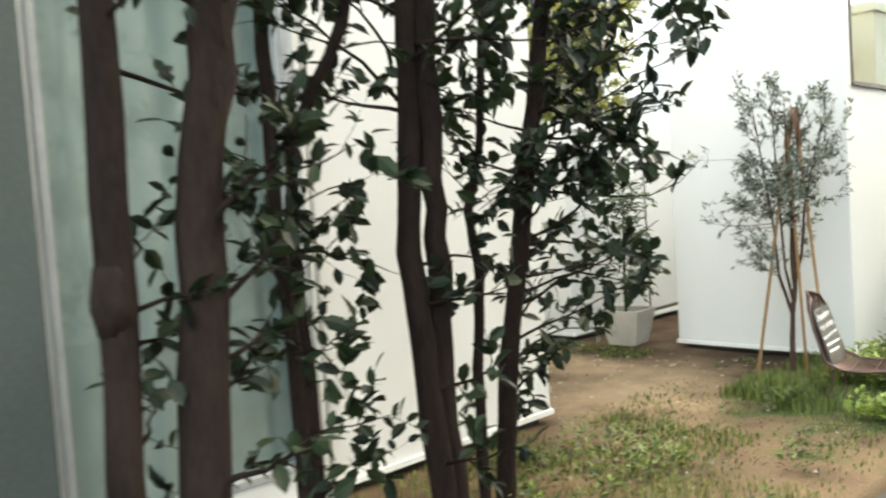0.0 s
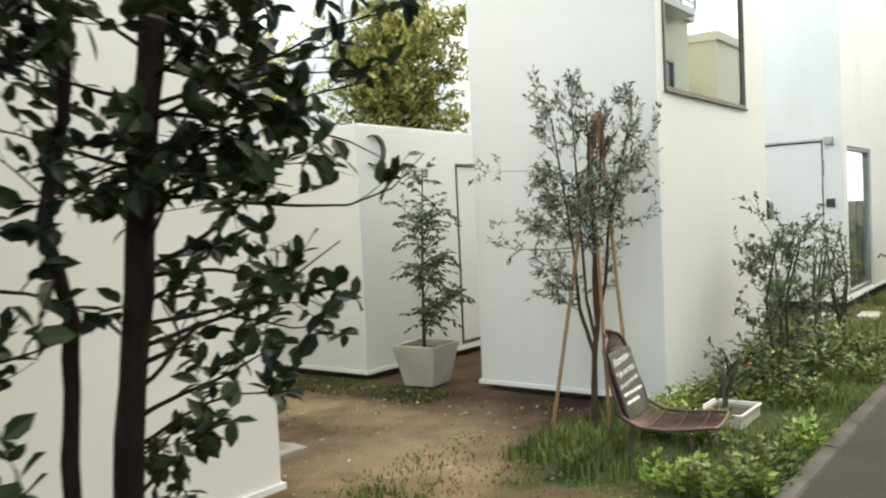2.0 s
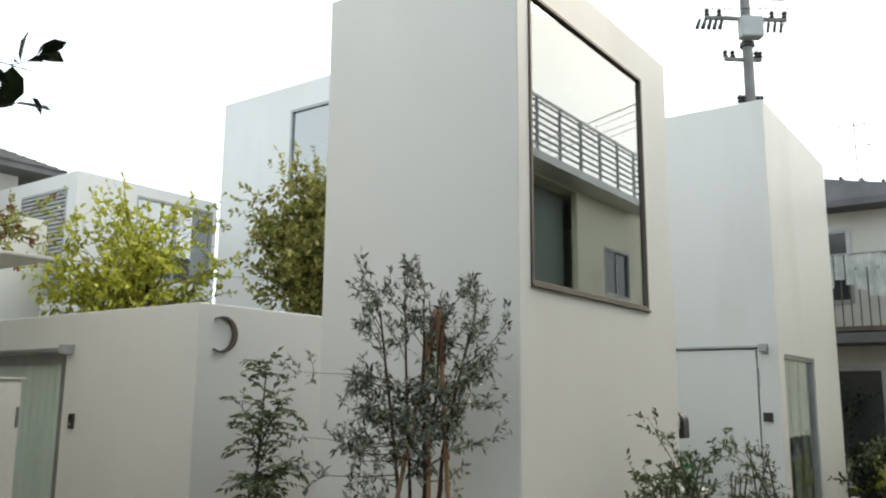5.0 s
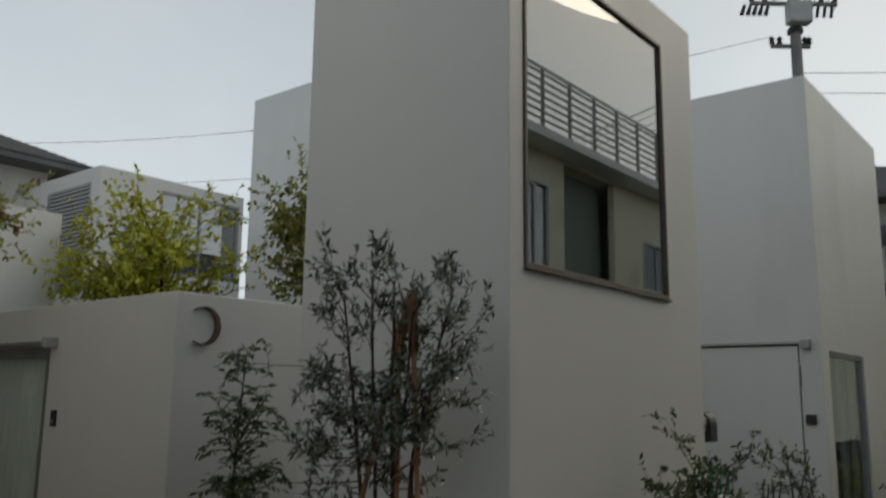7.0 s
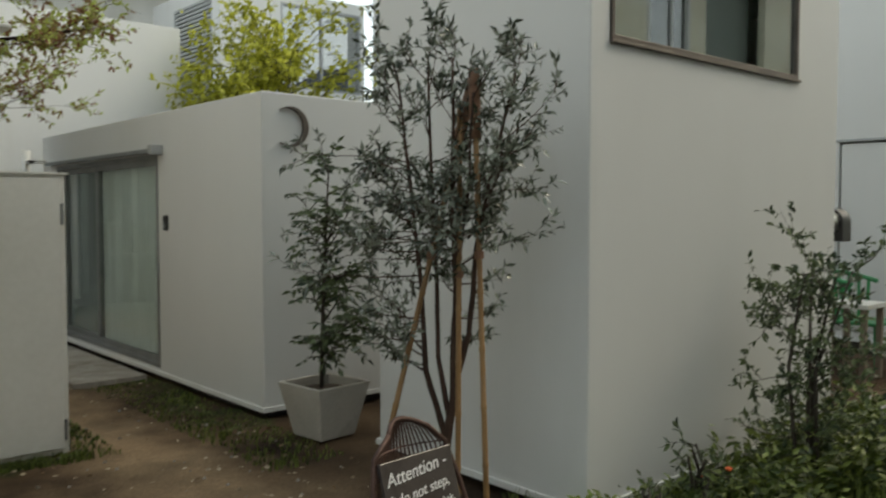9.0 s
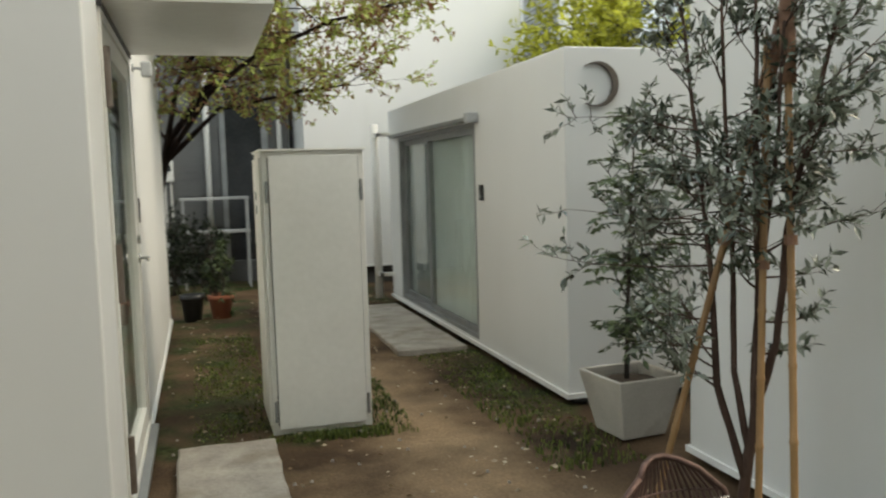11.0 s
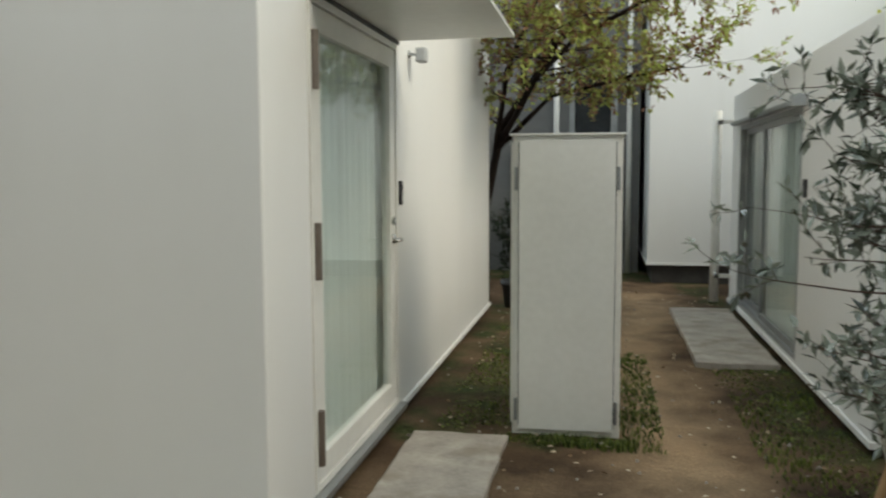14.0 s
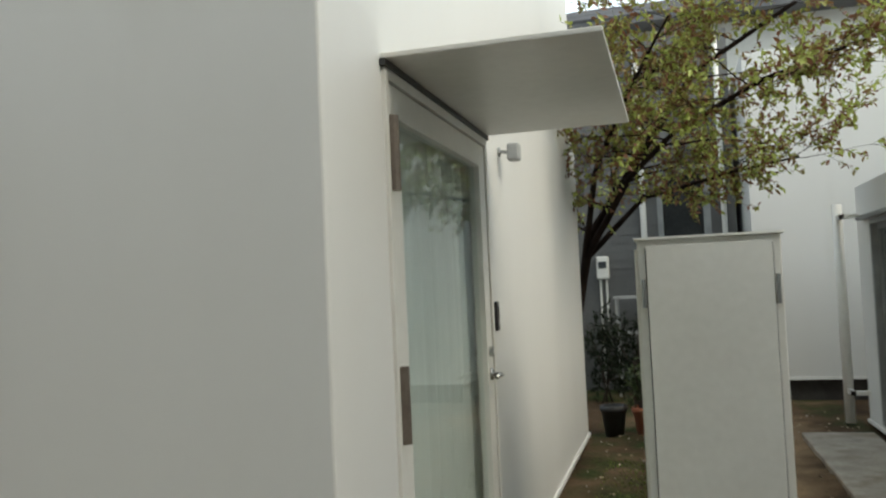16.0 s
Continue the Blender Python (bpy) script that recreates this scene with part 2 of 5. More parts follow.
M_CLOTH = material("hung_laundry", (0.2, 0.25, 0.25), (0.6, 0.62, 0.6), 0.9, scale=4, fine=60, island=0.9)
M_FLOWER = material("orange_petal", (0.6, 0.08, 0.02), (0.8, 0.16, 0.04), 0.6, scale=20, fine=60)
M_WHITEPETAL = material("white_petal", (0.7, 0.68, 0.66), (0.85, 0.84, 0.82), 0.6, scale=20, fine=60)


def ground_material():
    """Trodden dirt, moss and turf, mixed by the 'turf' layer of the sheet and by noise."""
    m = bpy.data.materials.new("dirt_and_turf")
    m.use_nodes = True
    n, l = m.node_tree.nodes, m.node_tree.links
    p = n["Principled BSDF"]
    co = n.new("ShaderNodeTexCoord")
    def tex(s, d=5):
        t = n.new("ShaderNodeTexNoise")
        t.inputs["Scale"].default_value, t.inputs["Detail"].default_value = s, d
        l.new(co.outputs["Object"], t.inputs["Vector"])
        return t
    def ramp(src, stops):
        r = n.new("ShaderNodeValToRGB")
        e = r.color_ramp.elements
        while len(e) < len(stops):
            e.new(0.5)
        for k, (pos, c) in zip(e, stops):
            k.position, k.color = pos, (*c, 1)
        l.new(src, r.inputs["Fac"])
        return r.outputs["Color"]
    a, b, c, g = tex(1.3), tex(3.2, 7), tex(70, 3), tex(26, 3)
    dirt = ramp(a.outputs["Fac"], [(0.32, (0.03, 0.02, 0.013)), (0.5, (0.082, 0.053, 0.031)), (0.68, (0.15, 0.103, 0.062))])
    grit = ramp(c.outputs["Fac"], [(0.35, (0.78, 0.76, 0.75)), (0.6, (1, 1, 1)), (0.74, (1.22, 1.18, 1.12))])
    mul = n.new("ShaderNodeMix"); mul.data_type, mul.blend_type = "RGBA", "MULTIPLY"
    mul.inputs[0].default_value = 1
    wo = n.new("ShaderNodeAttribute"); wo.attribute_name = "worn"
    w1 = n.new("ShaderNodeMath"); w1.operation = "MULTIPLY_ADD"
    l.new(b.outputs["Fac"], w1.inputs[0]); w1.inputs[1].default_value = 0.9; l.new(wo.outputs["Fac"], w1.inputs[2])
    w2 = n.new("ShaderNodeMapRange")
    w2.inputs["From Min"].default_value, w2.inputs["From Max"].default_value = 0.6, 1.35
    l.new(w1.outputs[0], w2.inputs["Value"])
    sand = n.new("ShaderNodeMix"); sand.data_type = "RGBA"
    l.new(w2.outputs["Result"], sand.inputs[0]); l.new(dirt, sand.inputs[6]); sand.inputs[7].default_value = (0.38, 0.265, 0.158, 1)
    l.new(sand.outputs[2], mul.inputs[6]); l.new(grit, mul.inputs[7])
    turf = ramp(g.outputs["Fac"], [(0.3, (0.014, 0.02, 0.007)), (0.55, (0.036, 0.052, 0.014)), (0.75, (0.08, 0.09, 0.034))])
    at = n.new("ShaderNodeAttribute"); at.attribute_name = "turf"
    s1 = n.new("ShaderNodeMath"); s1.operation = "MULTIPLY_ADD"
    l.new(b.outputs["Fac"], s1.inputs[0]); s1.inputs[1].default_value = 1.1; l.new(at.outputs["Fac"], s1.inputs[2])
    mr = n.new("ShaderNodeMapRange")
    mr.inputs["From Min"].default_value, mr.inputs["From Max"].default_value = 0.85, 1.15
    l.new(s1.outputs[0], mr.inputs["Value"])
    mix = n.new("ShaderNodeMix"); mix.data_type = "RGBA"
    l.new(mr.outputs["Result"], mix.inputs[0]); l.new(mul.outputs[2], mix.inputs[6]); l.new(turf, mix.inputs[7])
    l.new(mix.outputs[2], p.inputs["Base Color"])
    p.inputs["Roughness"].default_value = 0.95
    p.inputs["Specular IOR Level"].default_value = 0.15
    bm_ = n.new("ShaderNodeBump"); bm_.inputs["Strength"].default_value, bm_.inputs["Distance"].default_value = 0.5, 0.015
    sm = n.new("ShaderNodeMath"); sm.operation = "ADD"
    l.new(c.outputs["Fac"], sm.inputs[0]); l.new(b.outputs["Fac"], sm.inputs[1])
    l.new(sm.outputs[0], bm_.inputs["Height"]); l.new(bm_.outputs["Normal"], p.inputs["Normal"])
    return m


# ---- mesh tools ----
class Geo:
    """Vertices and faces gathered for one mesh."""
    def __init__(self):
        self.v, self.f = [], []

    def add(self, verts, faces):
        k = len(self.v)
        self.v += [tuple(p) for p in verts]
        self.f += [tuple(i + k for i in f) for f in faces]
        return self

    def box(self, x0, x1, y0, y1, z0, z1, m=None):
        p = [Vector((x, y, z)) for z in (z0, z1) for y in (y0, y1) for x in (x0, x1)]
        if m:
            p = [m @ q for q in p]
        return self.add(p, [(0, 2, 3, 1), (4, 5, 7, 6), (0, 1, 5, 4), (2, 6, 7, 3), (0, 4, 6, 2), (1, 3, 7, 5)])

    def tube(self, pts, radii, n=8, caps=True):
        pts = [Vector(p) for p in pts]
        if isinstance(radii, (int, float)):
            radii = [radii] * len(pts)
        u = None
        ring = []
        for i, p in enumerate(pts):
            d = (pts[min(i + 1, len(pts) - 1)] - pts[max(i - 1, 0)]).normalized()
            if u is None:
                u = d.orthogonal().normalized()
            u = (u - d * u.dot(d)).normalized()
            w = d.cross(u)
            ring += [p + (u * math.cos(2 * math.pi * k / n) + w * math.sin(2 * math.pi * k / n)) * radii[i] for k in range(n)]
        f = [(i * n + k, i * n + (k + 1) % n, (i + 1) * n + (k + 1) % n, (i + 1) * n + k) for i in range(len(pts) - 1) for k in range(n)]
        if caps:
            f += [tuple(range(n - 1, -1, -1)), tuple((len(pts) - 1) * n + k for k in range(n))]
        return self.add(ring, f)

    def lathe(self, prof, centre=(0, 0), n=20):
        ring = [(centre[0] + r * math.cos(2 * math.pi * k / n), centre[1] + r * math.sin(2 * math.pi * k / n), z) for r, z in prof for k in range(n)]
        f = [(i * n + k, i * n + (k + 1) % n, (i + 1) * n + (k + 1) % n, (i + 1) * n + k) for i in range(len(prof) - 1) for k in range(n)]
        f += [tuple(range(n - 1, -1, -1)), tuple((len(prof) - 1) * n + k for k in range(n))]
        return self.add(ring, f)

    def mesh(self, name, mat, smooth=False):
        me = bpy.data.meshes.new(name)
        me.from_pydata(self.v, [], self.f)
        me.materials.append(mat)
        if smooth:
            me.polygons.foreach_set("use_smooth", [True] * len(me.polygons))
        me.update()
        return me


def thing(name, label, category, group="", kind="", at=(0, 0, 0)):
    e = new(name)
    e.empty_display_size = 0.1
    e.location = at
    return tagged(e, label, category, group, kind)


def part(name, geo, mat, parent=None, label="", smooth=False, bevel=0.0, kind=""):
    me = geo if isinstance(geo, bpy.types.Mesh) else geo.mesh(name, mat, smooth)
    ob = new(name, me)
    if parent:
        ob.parent = parent
        base = parent
        off = Vector()
        while base:
            off += base.location
            base = base.parent
        ob.location = -off
    if bevel:
        b = ob.modifiers.new("edge", "BEVEL")
        b.width, b.segments, b.limit_method, b.angle_limit = bevel, 2, "ANGLE", radians(40)
    if label:
        ob["label"] = label
    if kind:
        ob["kind"] = kind
    return ob


LEAF = np.array([(0, 0, 0), (0.3, 0.42, 0.05), (0.68, 0.4, 0.04), (1, 0, -0.1), (0.68, -0.4, 0.04), (0.3, -0.42, 0.05), (0.33, 0, -0.02), (0.7, 0, -0.05)])
LEAF_F = [(0, 6, 1), (1, 6, 7, 2), (2, 7, 3), (0, 5, 6), (5, 4, 7, 6), (4, 3, 7)]
SLIM = np.array([(0, 0, 0), (0.45, 0.5, 0.05), (1, 0, -0.06), (0.45, -0.5, 0.05)])
SLIM_F = [(0, 3, 2), (0, 2, 1)]


def leaf_mesh(name, o, d, size, width, mat, shape=LEAF, faces=LEAF_F, rng=None):
    """Leaves at places o, pointing along d, each its own little folded blade."""
    o, d = np.array(o), np.array(d)
    d = d / np.linalg.norm(d, axis=1)[:, None]
    r = rng.normal(size=o.shape) * 0.55 + np.array([0, 0, 1.0])
    s = np.cross(d, r); s /= np.linalg.norm(s, axis=1)[:, None] + 1e-9
    nn = np.cross(s, d)
    L = size * rng.uniform(0.6, 1.25, len(o))[:, None, None]
    v = o[:, None, :] + L * (shape[None, :, 0:1] * d[:, None, :] + width * shape[None, :, 1:2] * s[:, None, :] + shape[None, :, 2:3] * nn[:, None, :])
    k = len(shape)
    f = [tuple(i * k + j for j in q) for i in range(len(o)) for q in faces]
    me = bpy.data.meshes.new(name)
    me.from_pydata(v.reshape(-1, 3).tolist(), [], f)
    me.materials.append(mat)
    me.update()
    return me


def bent(rng, a, d, length, steps, wobble, lift=0.0):
    """A crooked line from a along d."""
    p, d = Vector(a), Vector(d).normalized()
    out = [p.copy()]
    for _ in range(steps):
        d = (d + Vector(rng.normal(size=3)) * wobble + Vector((0, 0, lift))).normalized()
        p = p + d * (length / steps)
        out.append(p.copy())
    return out


def along(line, s):
    """The place and the direction at the fraction s of a line."""
    k = min(int(s * (len(line) - 1)), len(line) - 2)
    u = s * (len(line) - 1) - k
    return line[k].lerp(line[k + 1], u), (line[k + 1] - line[k]).normalized()


def tree(name, label, category, trunks, limbs, leaf, bark, leafmat, seed, twigs=5, per=9, twig_len=0.25, wobble=0.2, lift=0.03, slim=False, droop=0.0, n=9, group="", limb_r=0.35):
    """trunks: (points, base radius, top radius). limbs: (trunk, fraction up, direction, length). leaf: (length, width)."""
    rng = np.random.default_rng(seed)
    base = Vector(trunks[0][0][0])
    t = thing(name, label, category, group, at=base)
    lines, o, d = [], [], []
    for pts, r0, r1 in trunks:
        pts = [Vector(p) for p in pts]
        fine = []
        for i in range(len(pts) - 1):
            for s in range(4):
                fine.append(pts[i].lerp(pts[i + 1], s / 4) + Vector(rng.normal(size=3)) * r0 * 0.09)
        fine.append(pts[-1])
        rad = [(r0 + (r1 - r0) * i / (len(fine) - 1)) * rng.uniform(0.92, 1.1) for i in range(len(fine))]
        lines.append((fine, r0, r1))
        part("trunk", Geo().tube(fine, rad, n), bark, t, smooth=True)
    g = Geo()
    for ti, s, dr, ln in limbs:
        fine, r0, r1 = lines[ti]
        a, ad = along(fine, s)
        rr = max((r0 + (r1 - r0) * s) * limb_r, 0.003)
        li = bent(rng, a, dr, ln, 6, wobble, lift)
        g.tube(li, [rr * (1 - 0.8 * i / 6) for i in range(7)], 6)
        for q in range(twigs):
            u = rng.uniform(0.25, 1.0)
            b, bd = along(li, min(u, 0.999))
            td = bd + Vector(rng.normal(size=3)) * 0.75
            tw = bent(rng, b, td, twig_len * rng.uniform(0.5, 1.2), 4, wobble, lift - droop)
            g.tube(tw, [max(rr * 0.28, 0.0016) * (1 - 0.6 * i / 4) for i in range(5)], 4, False)
            for w in range(per):
                c, cd = along(tw, rng.uniform(0.1, 0.999))
                o.append(c); d.append(cd * 0.6 + Vector(rng.normal(size=3)) * 0.7 + Vector((0, 0, -droop * 2)))
    if g.v:
        part("branchwork", g, bark, t, smooth=True, kind="stuff")
    if o:
        sh, fa = (SLIM, SLIM_F) if slim else (LEAF, LEAF_F)
        part("crown", leaf_mesh("crown", o, d, leaf[0], leaf[1], leafmat, sh, fa, rng), leafmat, t)
    return t


def spread(rng, count, trunk, s0, s1, ln0, ln1, up0, up1, az=(0, 360)):
    """Limbs all round a trunk."""
    out = []
    for i in range(count):
        s = s0 + (s1 - s0) * (i + rng.uniform(0, 1)) / count
        a = radians(rng.uniform(*az))
        e = radians(rng.uniform(up0, up1))
        out.append((trunk, s, (math.cos(a) * math.cos(e), math.sin(a) * math.cos(e), math.sin(e)), ln0 + (ln1 - ln0) * rng.uniform(0, 1)))
    return out


def block(x0, x1, y0, y1, z0, z1, t, holes):
    """A hollow house block with walls t thick; holes: (side, u0, u1, v0, v1), side one of -x +x -y +y, u along the wall."""
    xs, ys, zs = {x0, x1, x0 + t, x1 - t}, {y0, y1, y0 + t, y1 - t}, {z0, z1, z1 - t}
    for s, u0, u1, v0, v1 in holes:
        (ys if "x" in s else xs).update((u0, u1)); zs.update((v0, v1))
    bm = bmesh.new()
    X, Y, Z = sorted(xs), sorted(ys), sorted(zs)
    def quad(*p):
        bm.faces.new([bm.verts.new(q) for q in p])
    for s in ("-x", "+x", "-y", "+y"):
        U = Y if "x" in s else X
        lo, hi = (y0, y1) if "x" in s else (x0, x1)
        outer = {"-x": x0, "+x": x1, "-y": y0, "+y": y1}[s]
        inner = outer + (t if s[0] == "-" else -t)
        at = (lambda w, u, v: (w, u, v)) if "x" in s else (lambda w, u, v: (u, w, v))
        hs = [h for h in holes if h[0] == s]
        for i in range(len(U) - 1):
            for j in range(len(Z) - 1):
                u, v = (U[i] + U[i + 1]) / 2, (Z[j] + Z[j + 1]) / 2
                if any(h[1] < u < h[2] and h[3] < v < h[4] for h in hs):
                    continue
                quad(at(outer, U[i], Z[j]), at(outer, U[i + 1], Z[j]), at(outer, U[i + 1], Z[j + 1]), at(outer, U[i], Z[j + 1]))
                if lo + t <= u <= hi - t and v < z1 - t:
                    quad(at(inner, U[i], Z[j]), at(inner, U[i + 1], Z[j]), at(inner, U[i + 1], Z[j + 1]), at(inner, U[i], Z[j + 1]))
        for _, u0, u1, v0, v1 in hs:
            for a, b in (((u0, v0), (u1, v0)), ((u1, v0), (u1, v1)), ((u1, v1), (u0, v1)), ((u0, v1), (u0, v0))):
                quad(at(outer, *a), at(outer, *b), at(inner, *b), at(inner, *a))
    for i in range(len(X) - 1):
        for j in range(len(Y) - 1):
            quad((X[i], Y[j], z1), (X[i + 1], Y[j], z1), (X[i + 1], Y[j + 1], z1), (X[i], Y[j + 1], z1))
            if X[i] >= x0 + t and X[i + 1] <= x1 - t and Y[j] >= y0 + t and Y[j + 1] <= y1 - t:
                for z in (z1 - t, z0 + 0.02):
                    quad((X[i], Y[j], z), (X[i + 1], Y[j], z), (X[i + 1], Y[j + 1], z), (X[i], Y[j + 1], z))
    bmesh.ops.remove_doubles(bm, verts=bm.verts, dist=1e-5)
    bmesh.ops.recalc_face_normals(bm, faces=bm.faces)
    me = bpy.data.meshes.new("wall")
    bm.to_mesh(me); bm.free()
    return me


def house(name, label, x0, x1, y0, y1, z0, z1, holes=(), t=0.1, wallmat=None, trim=True):
    h = thing(name, label, "house", "white house blocks" if wallmat is None else "", at=(x0, y0, 0))
    me = block(x0, x1, y0, y1, z0, z1, t, holes)
    me.materials.append(wallmat or M_WALL)
    part("wall", me, None, h, bevel=0.008)
    # set-back box whose dark colour paints the shaded gap below the wall
    part("foundation", Geo().box(x0 + 0.06, x1 - 0.06, y0 + 0.06, y1 - 0.06, -0.15, z0 - 0.002), M_GAP, h, "recessed foundation, coloured dark as the shaded gap")
    if trim:
        w = 0.016
        g = Geo().box(x0 - w, x1 + w, y0 - w, y0 - 0.001, z0 - 0.012, z0 + 0.02).box(x0 - w, x1 + w, y1 + 0.001, y1 + w, z0 - 0.012, z0 + 0.02)
        g.box(x0 - w, x0 - 0.001, y0 - 0.001, y1 + 0.001, z0 - 0.012, z0 + 0.02).box(x1 + 0.001, x1 + w, y0 - 0.001, y1 + 0.001, z0 - 0.012, z0 + 0.02)
        part("base_trim", g, M_TRIM, h, "thin white drip edge at the foot of the wall")
    return h


def frame_rect(g, side, w, u0, u1, v0, v1, bar, deep):
    """One mitred frame round a rectangle in a wall; w: the wall's plane, deep: from and to along the wall's normal axis."""
    a, b = min(w + deep[0], w + deep[1]), max(w + deep[0], w + deep[1])
    ring = [(u0, v0), (u1, v0), (u1, v1), (u0, v1), (u0 + bar, v0 + bar), (u1 - bar, v0 + bar), (u1 - bar, v1 - bar), (u0 + bar, v1 - bar)]
    pts = [(q, u, v) if "x" in side else (u, q, v) for q in (a, b) for u, v in ring]
    f = []
    for i in range(4):
        k = (i + 1) % 4
        f += [(i, k, 4 + k, 4 + i), (8 + i, 12 + i, 12 + k, 8 + k), (i, 8 + i, 8 + k, k), (4 + i, 4 + k, 12 + k, 12 + i)]
    return g.add(pts, f)


def slab_rect(side, w, u0, u1, v0, v1, th=0.006):
    return Geo().box(w, w + th, u0, u1, v0, v1) if "x" in side else Geo().box(u0, u1, w, w + th, v0, v1)


def curtain(side, w, u0, u1, v0, v1, folds=14, amp=0.02):
    g = Geo()
    n = folds * 6
    p = []
    for i in range(n + 1):
        u = u0 + (u1 - u0) * i / n
        q = w + amp * math.sin(2 * math.pi * folds * i / n) * (0.7 + 0.3 * math.sin(i * 0.37))
        for v in (v0, v1):
            p.append((q, u, v) if "x" in side else (u, q, v))
    return g.add(p, [(2 * i, 2 * i + 2, 2 * i + 3, 2 * i + 1) for i in range(n)])

# ---- ground, road, kerb ----
M_GROUND = ground_material()


def turf_at(x, y):
    """How grassy the ground is."""
    v = 0.12
    if y < 3.95 and x > 7.2:
        v = 0.35 + 0.5 * min(1, max(0, (x - 7.6) / 1.2)) if y > 2.6 else 0
        if x > 13.2:
            v = 0.55
    elif y < 4.8 and x < 7.4:
        v = 0.3
    if 4.8 < y < 13 and 7.1 < x < 9.6:
        mid = 8.55 + 0.12 * math.sin(y * 1.3)
        off = abs(x - mid)
        v = max(0.0, min(0.42, (off - 0.35) * 1.1))
        if y < 6.2:
            v *= 0.4
    if 3.95 <= y <= 4.8 and x >= 7.4:
        v = 0.16
    if y > 13 or x > 19 or y < -4:
        v = 0.5
    return v


def worn_at(x, y):
    """How far feet have worn the ground to pale sand."""
    mid = 8.55 + 0.12 * math.sin(y * 1.3)
    v = 0.0
    if y > 4.6:
        v = max(0, 0.75 - abs(x - mid) * 1.1) * (1 if y < 12 else 0.4)
    if y < 6.3:
        v = max(v, 0.8 * max(0, 1 - math.hypot((x - 8.0) / 1.5, (y - 4.7) / 1.5)))
    if 5.8 < x < 8.4 and 2.7 < y < 4.2:
        v = max(v, 0.35)
    return min(v, 0.8)


def ground_sheet():
    xs = np.concatenate([[-400, -120, -40, -12, -2], np.arange(2, 20.01, 0.12), [24, 34, 60, 150, 500]])
    ys = np.concatenate([[-400, -120, -40, -12, -3, 0, 2.2], np.arange(2.56, 15.01, 0.12), [18, 26, 50, 140, 500]])
    rng = np.random.default_rng(3)
    v, turf, worn = [], [], []
    for y in ys:
        for x in xs:
            z = 0.0
            if y < 2.68:
                z = -0.12
            elif 2 <= x <= 20 and y <= 15:
                z = 0.018 * noise.noise(Vector((x * 1.7, y * 1.7, 0))) + 0.012 * noise.noise(Vector((x * 6, y * 6, 3))) - 0.012
                tf = turf_at(x, y)
                z += 0.03 * tf * (0.6 + noise.noise(Vector((x * 3, y * 3, 8))))
            v.append((x, y, z)); turf.append(turf_at(x, y)); worn.append(worn_at(x, y))
    nx = len(xs)
    f = [(j * nx + i, j * nx + i + 1, (j + 1) * nx + i + 1, (j + 1) * nx + i) for j in range(len(ys) - 1) for i in range(nx - 1)]
    me = bpy.data.meshes.new("ground")
    me.from_pydata(v, [], f)
    me.materials.append(M_GROUND)
    me.attributes.new("turf", "FLOAT", "POINT").data.foreach_set("value", turf)
    me.attributes.new("worn", "FLOAT", "POINT").data.foreach_set("value", worn)
    me.polygons.foreach_set("use_smooth", [True] * len(me.polygons))
    return tagged(new("ground", me), "brown trodden dirt with patches of moss and grass", "ground", kind="structure")


ground_sheet()
KERB = 2.72
road = Geo()
rx = np.concatenate([[-60, -20], np.arange(-6, 30, 0.5), [60, 120]])
ry = np.linspace(-1.7, KERB - 0.122, 12)
road.add([(x, y, 0.006 + 0.02 * (1 - ((y - 0.45) / 2.1) ** 2) + 0.004 * noise.noise(Vector((x, y * 2, 5)))) for y in ry for x in rx],
         [(j * len(rx) + i, j * len(rx) + i + 1, (j + 1) * len(rx) + i + 1, (j + 1) * len(rx) + i) for j in range(len(ry) - 1) for i in range(len(rx) - 1)])
tagged(part("road", road, M_ROAD, smooth=True), "worn grey asphalt lane", "road", kind="structure")

# ---- house blocks ----
AX, AY, AR, AL, AT = 9.74, 3.79, 12.21, 5.32, 4.30
tower = house("tower_house", "tall white painted steel house block with one large window", AX, AR, AY, AL, 0.05, AT, [("-y", 9.88, 11.66, 2.17, 4.0)])
win = part("window", frame_rect(Geo(), "-y", AY, 9.88, 11.66, 2.17, 4.0, 0.024, (-0.01, 0.03)), M_FRAME, tower, "large fixed window in a dark bronze frame", bevel=0.003)
part("pane", slab_rect("-y", AY + 0.012, 9.905, 11.635, 2.195, 3.975), M_SKYGLASS, win).visible_shadow = False
part("sill", Geo().box(9.87, 11.67, AY - 0.022, AY - 0.001, 2.152, 2.168), M_FRAME, win, "dark bronze sill", bevel=0.003)

BX, BY, BF, BT = 9.58, 6.39, 11.2, 2.19
low = house("low_house", "low white painted house block with a sliding glass door", BX, 13.6, BY, BF, 0.06, BT, [("-x", 8.1, 10.72, 0.1, 1.86), ("-y", 10.98, 11.9, 0.1, 1.88)])
sd = part("sliding_door", frame_rect(Geo(), "-x", BX, 8.1, 10.72, 0.1, 1.86, 0.04, (0.0, 0.09)), M_STEEL, low, "grey aluminium sliding door in a deep reveal", bevel=0.003)
for u0, u1, w in ((8.14, 9.62, 0.02), (9.58, 10.68, 0.055)):
    sash = part("sash", frame_rect(Geo(), "-x", BX + w, u0, u1, 0.14, 1.82, 0.05, (0.0, 0.028)), M_STEEL, sd)
    part("pane", slab_rect("-x", BX + w + 0.012, u0 + 0.05, u1 - 0.05, 0.19, 1.77), M_GLASS, sash).visible_shadow = False
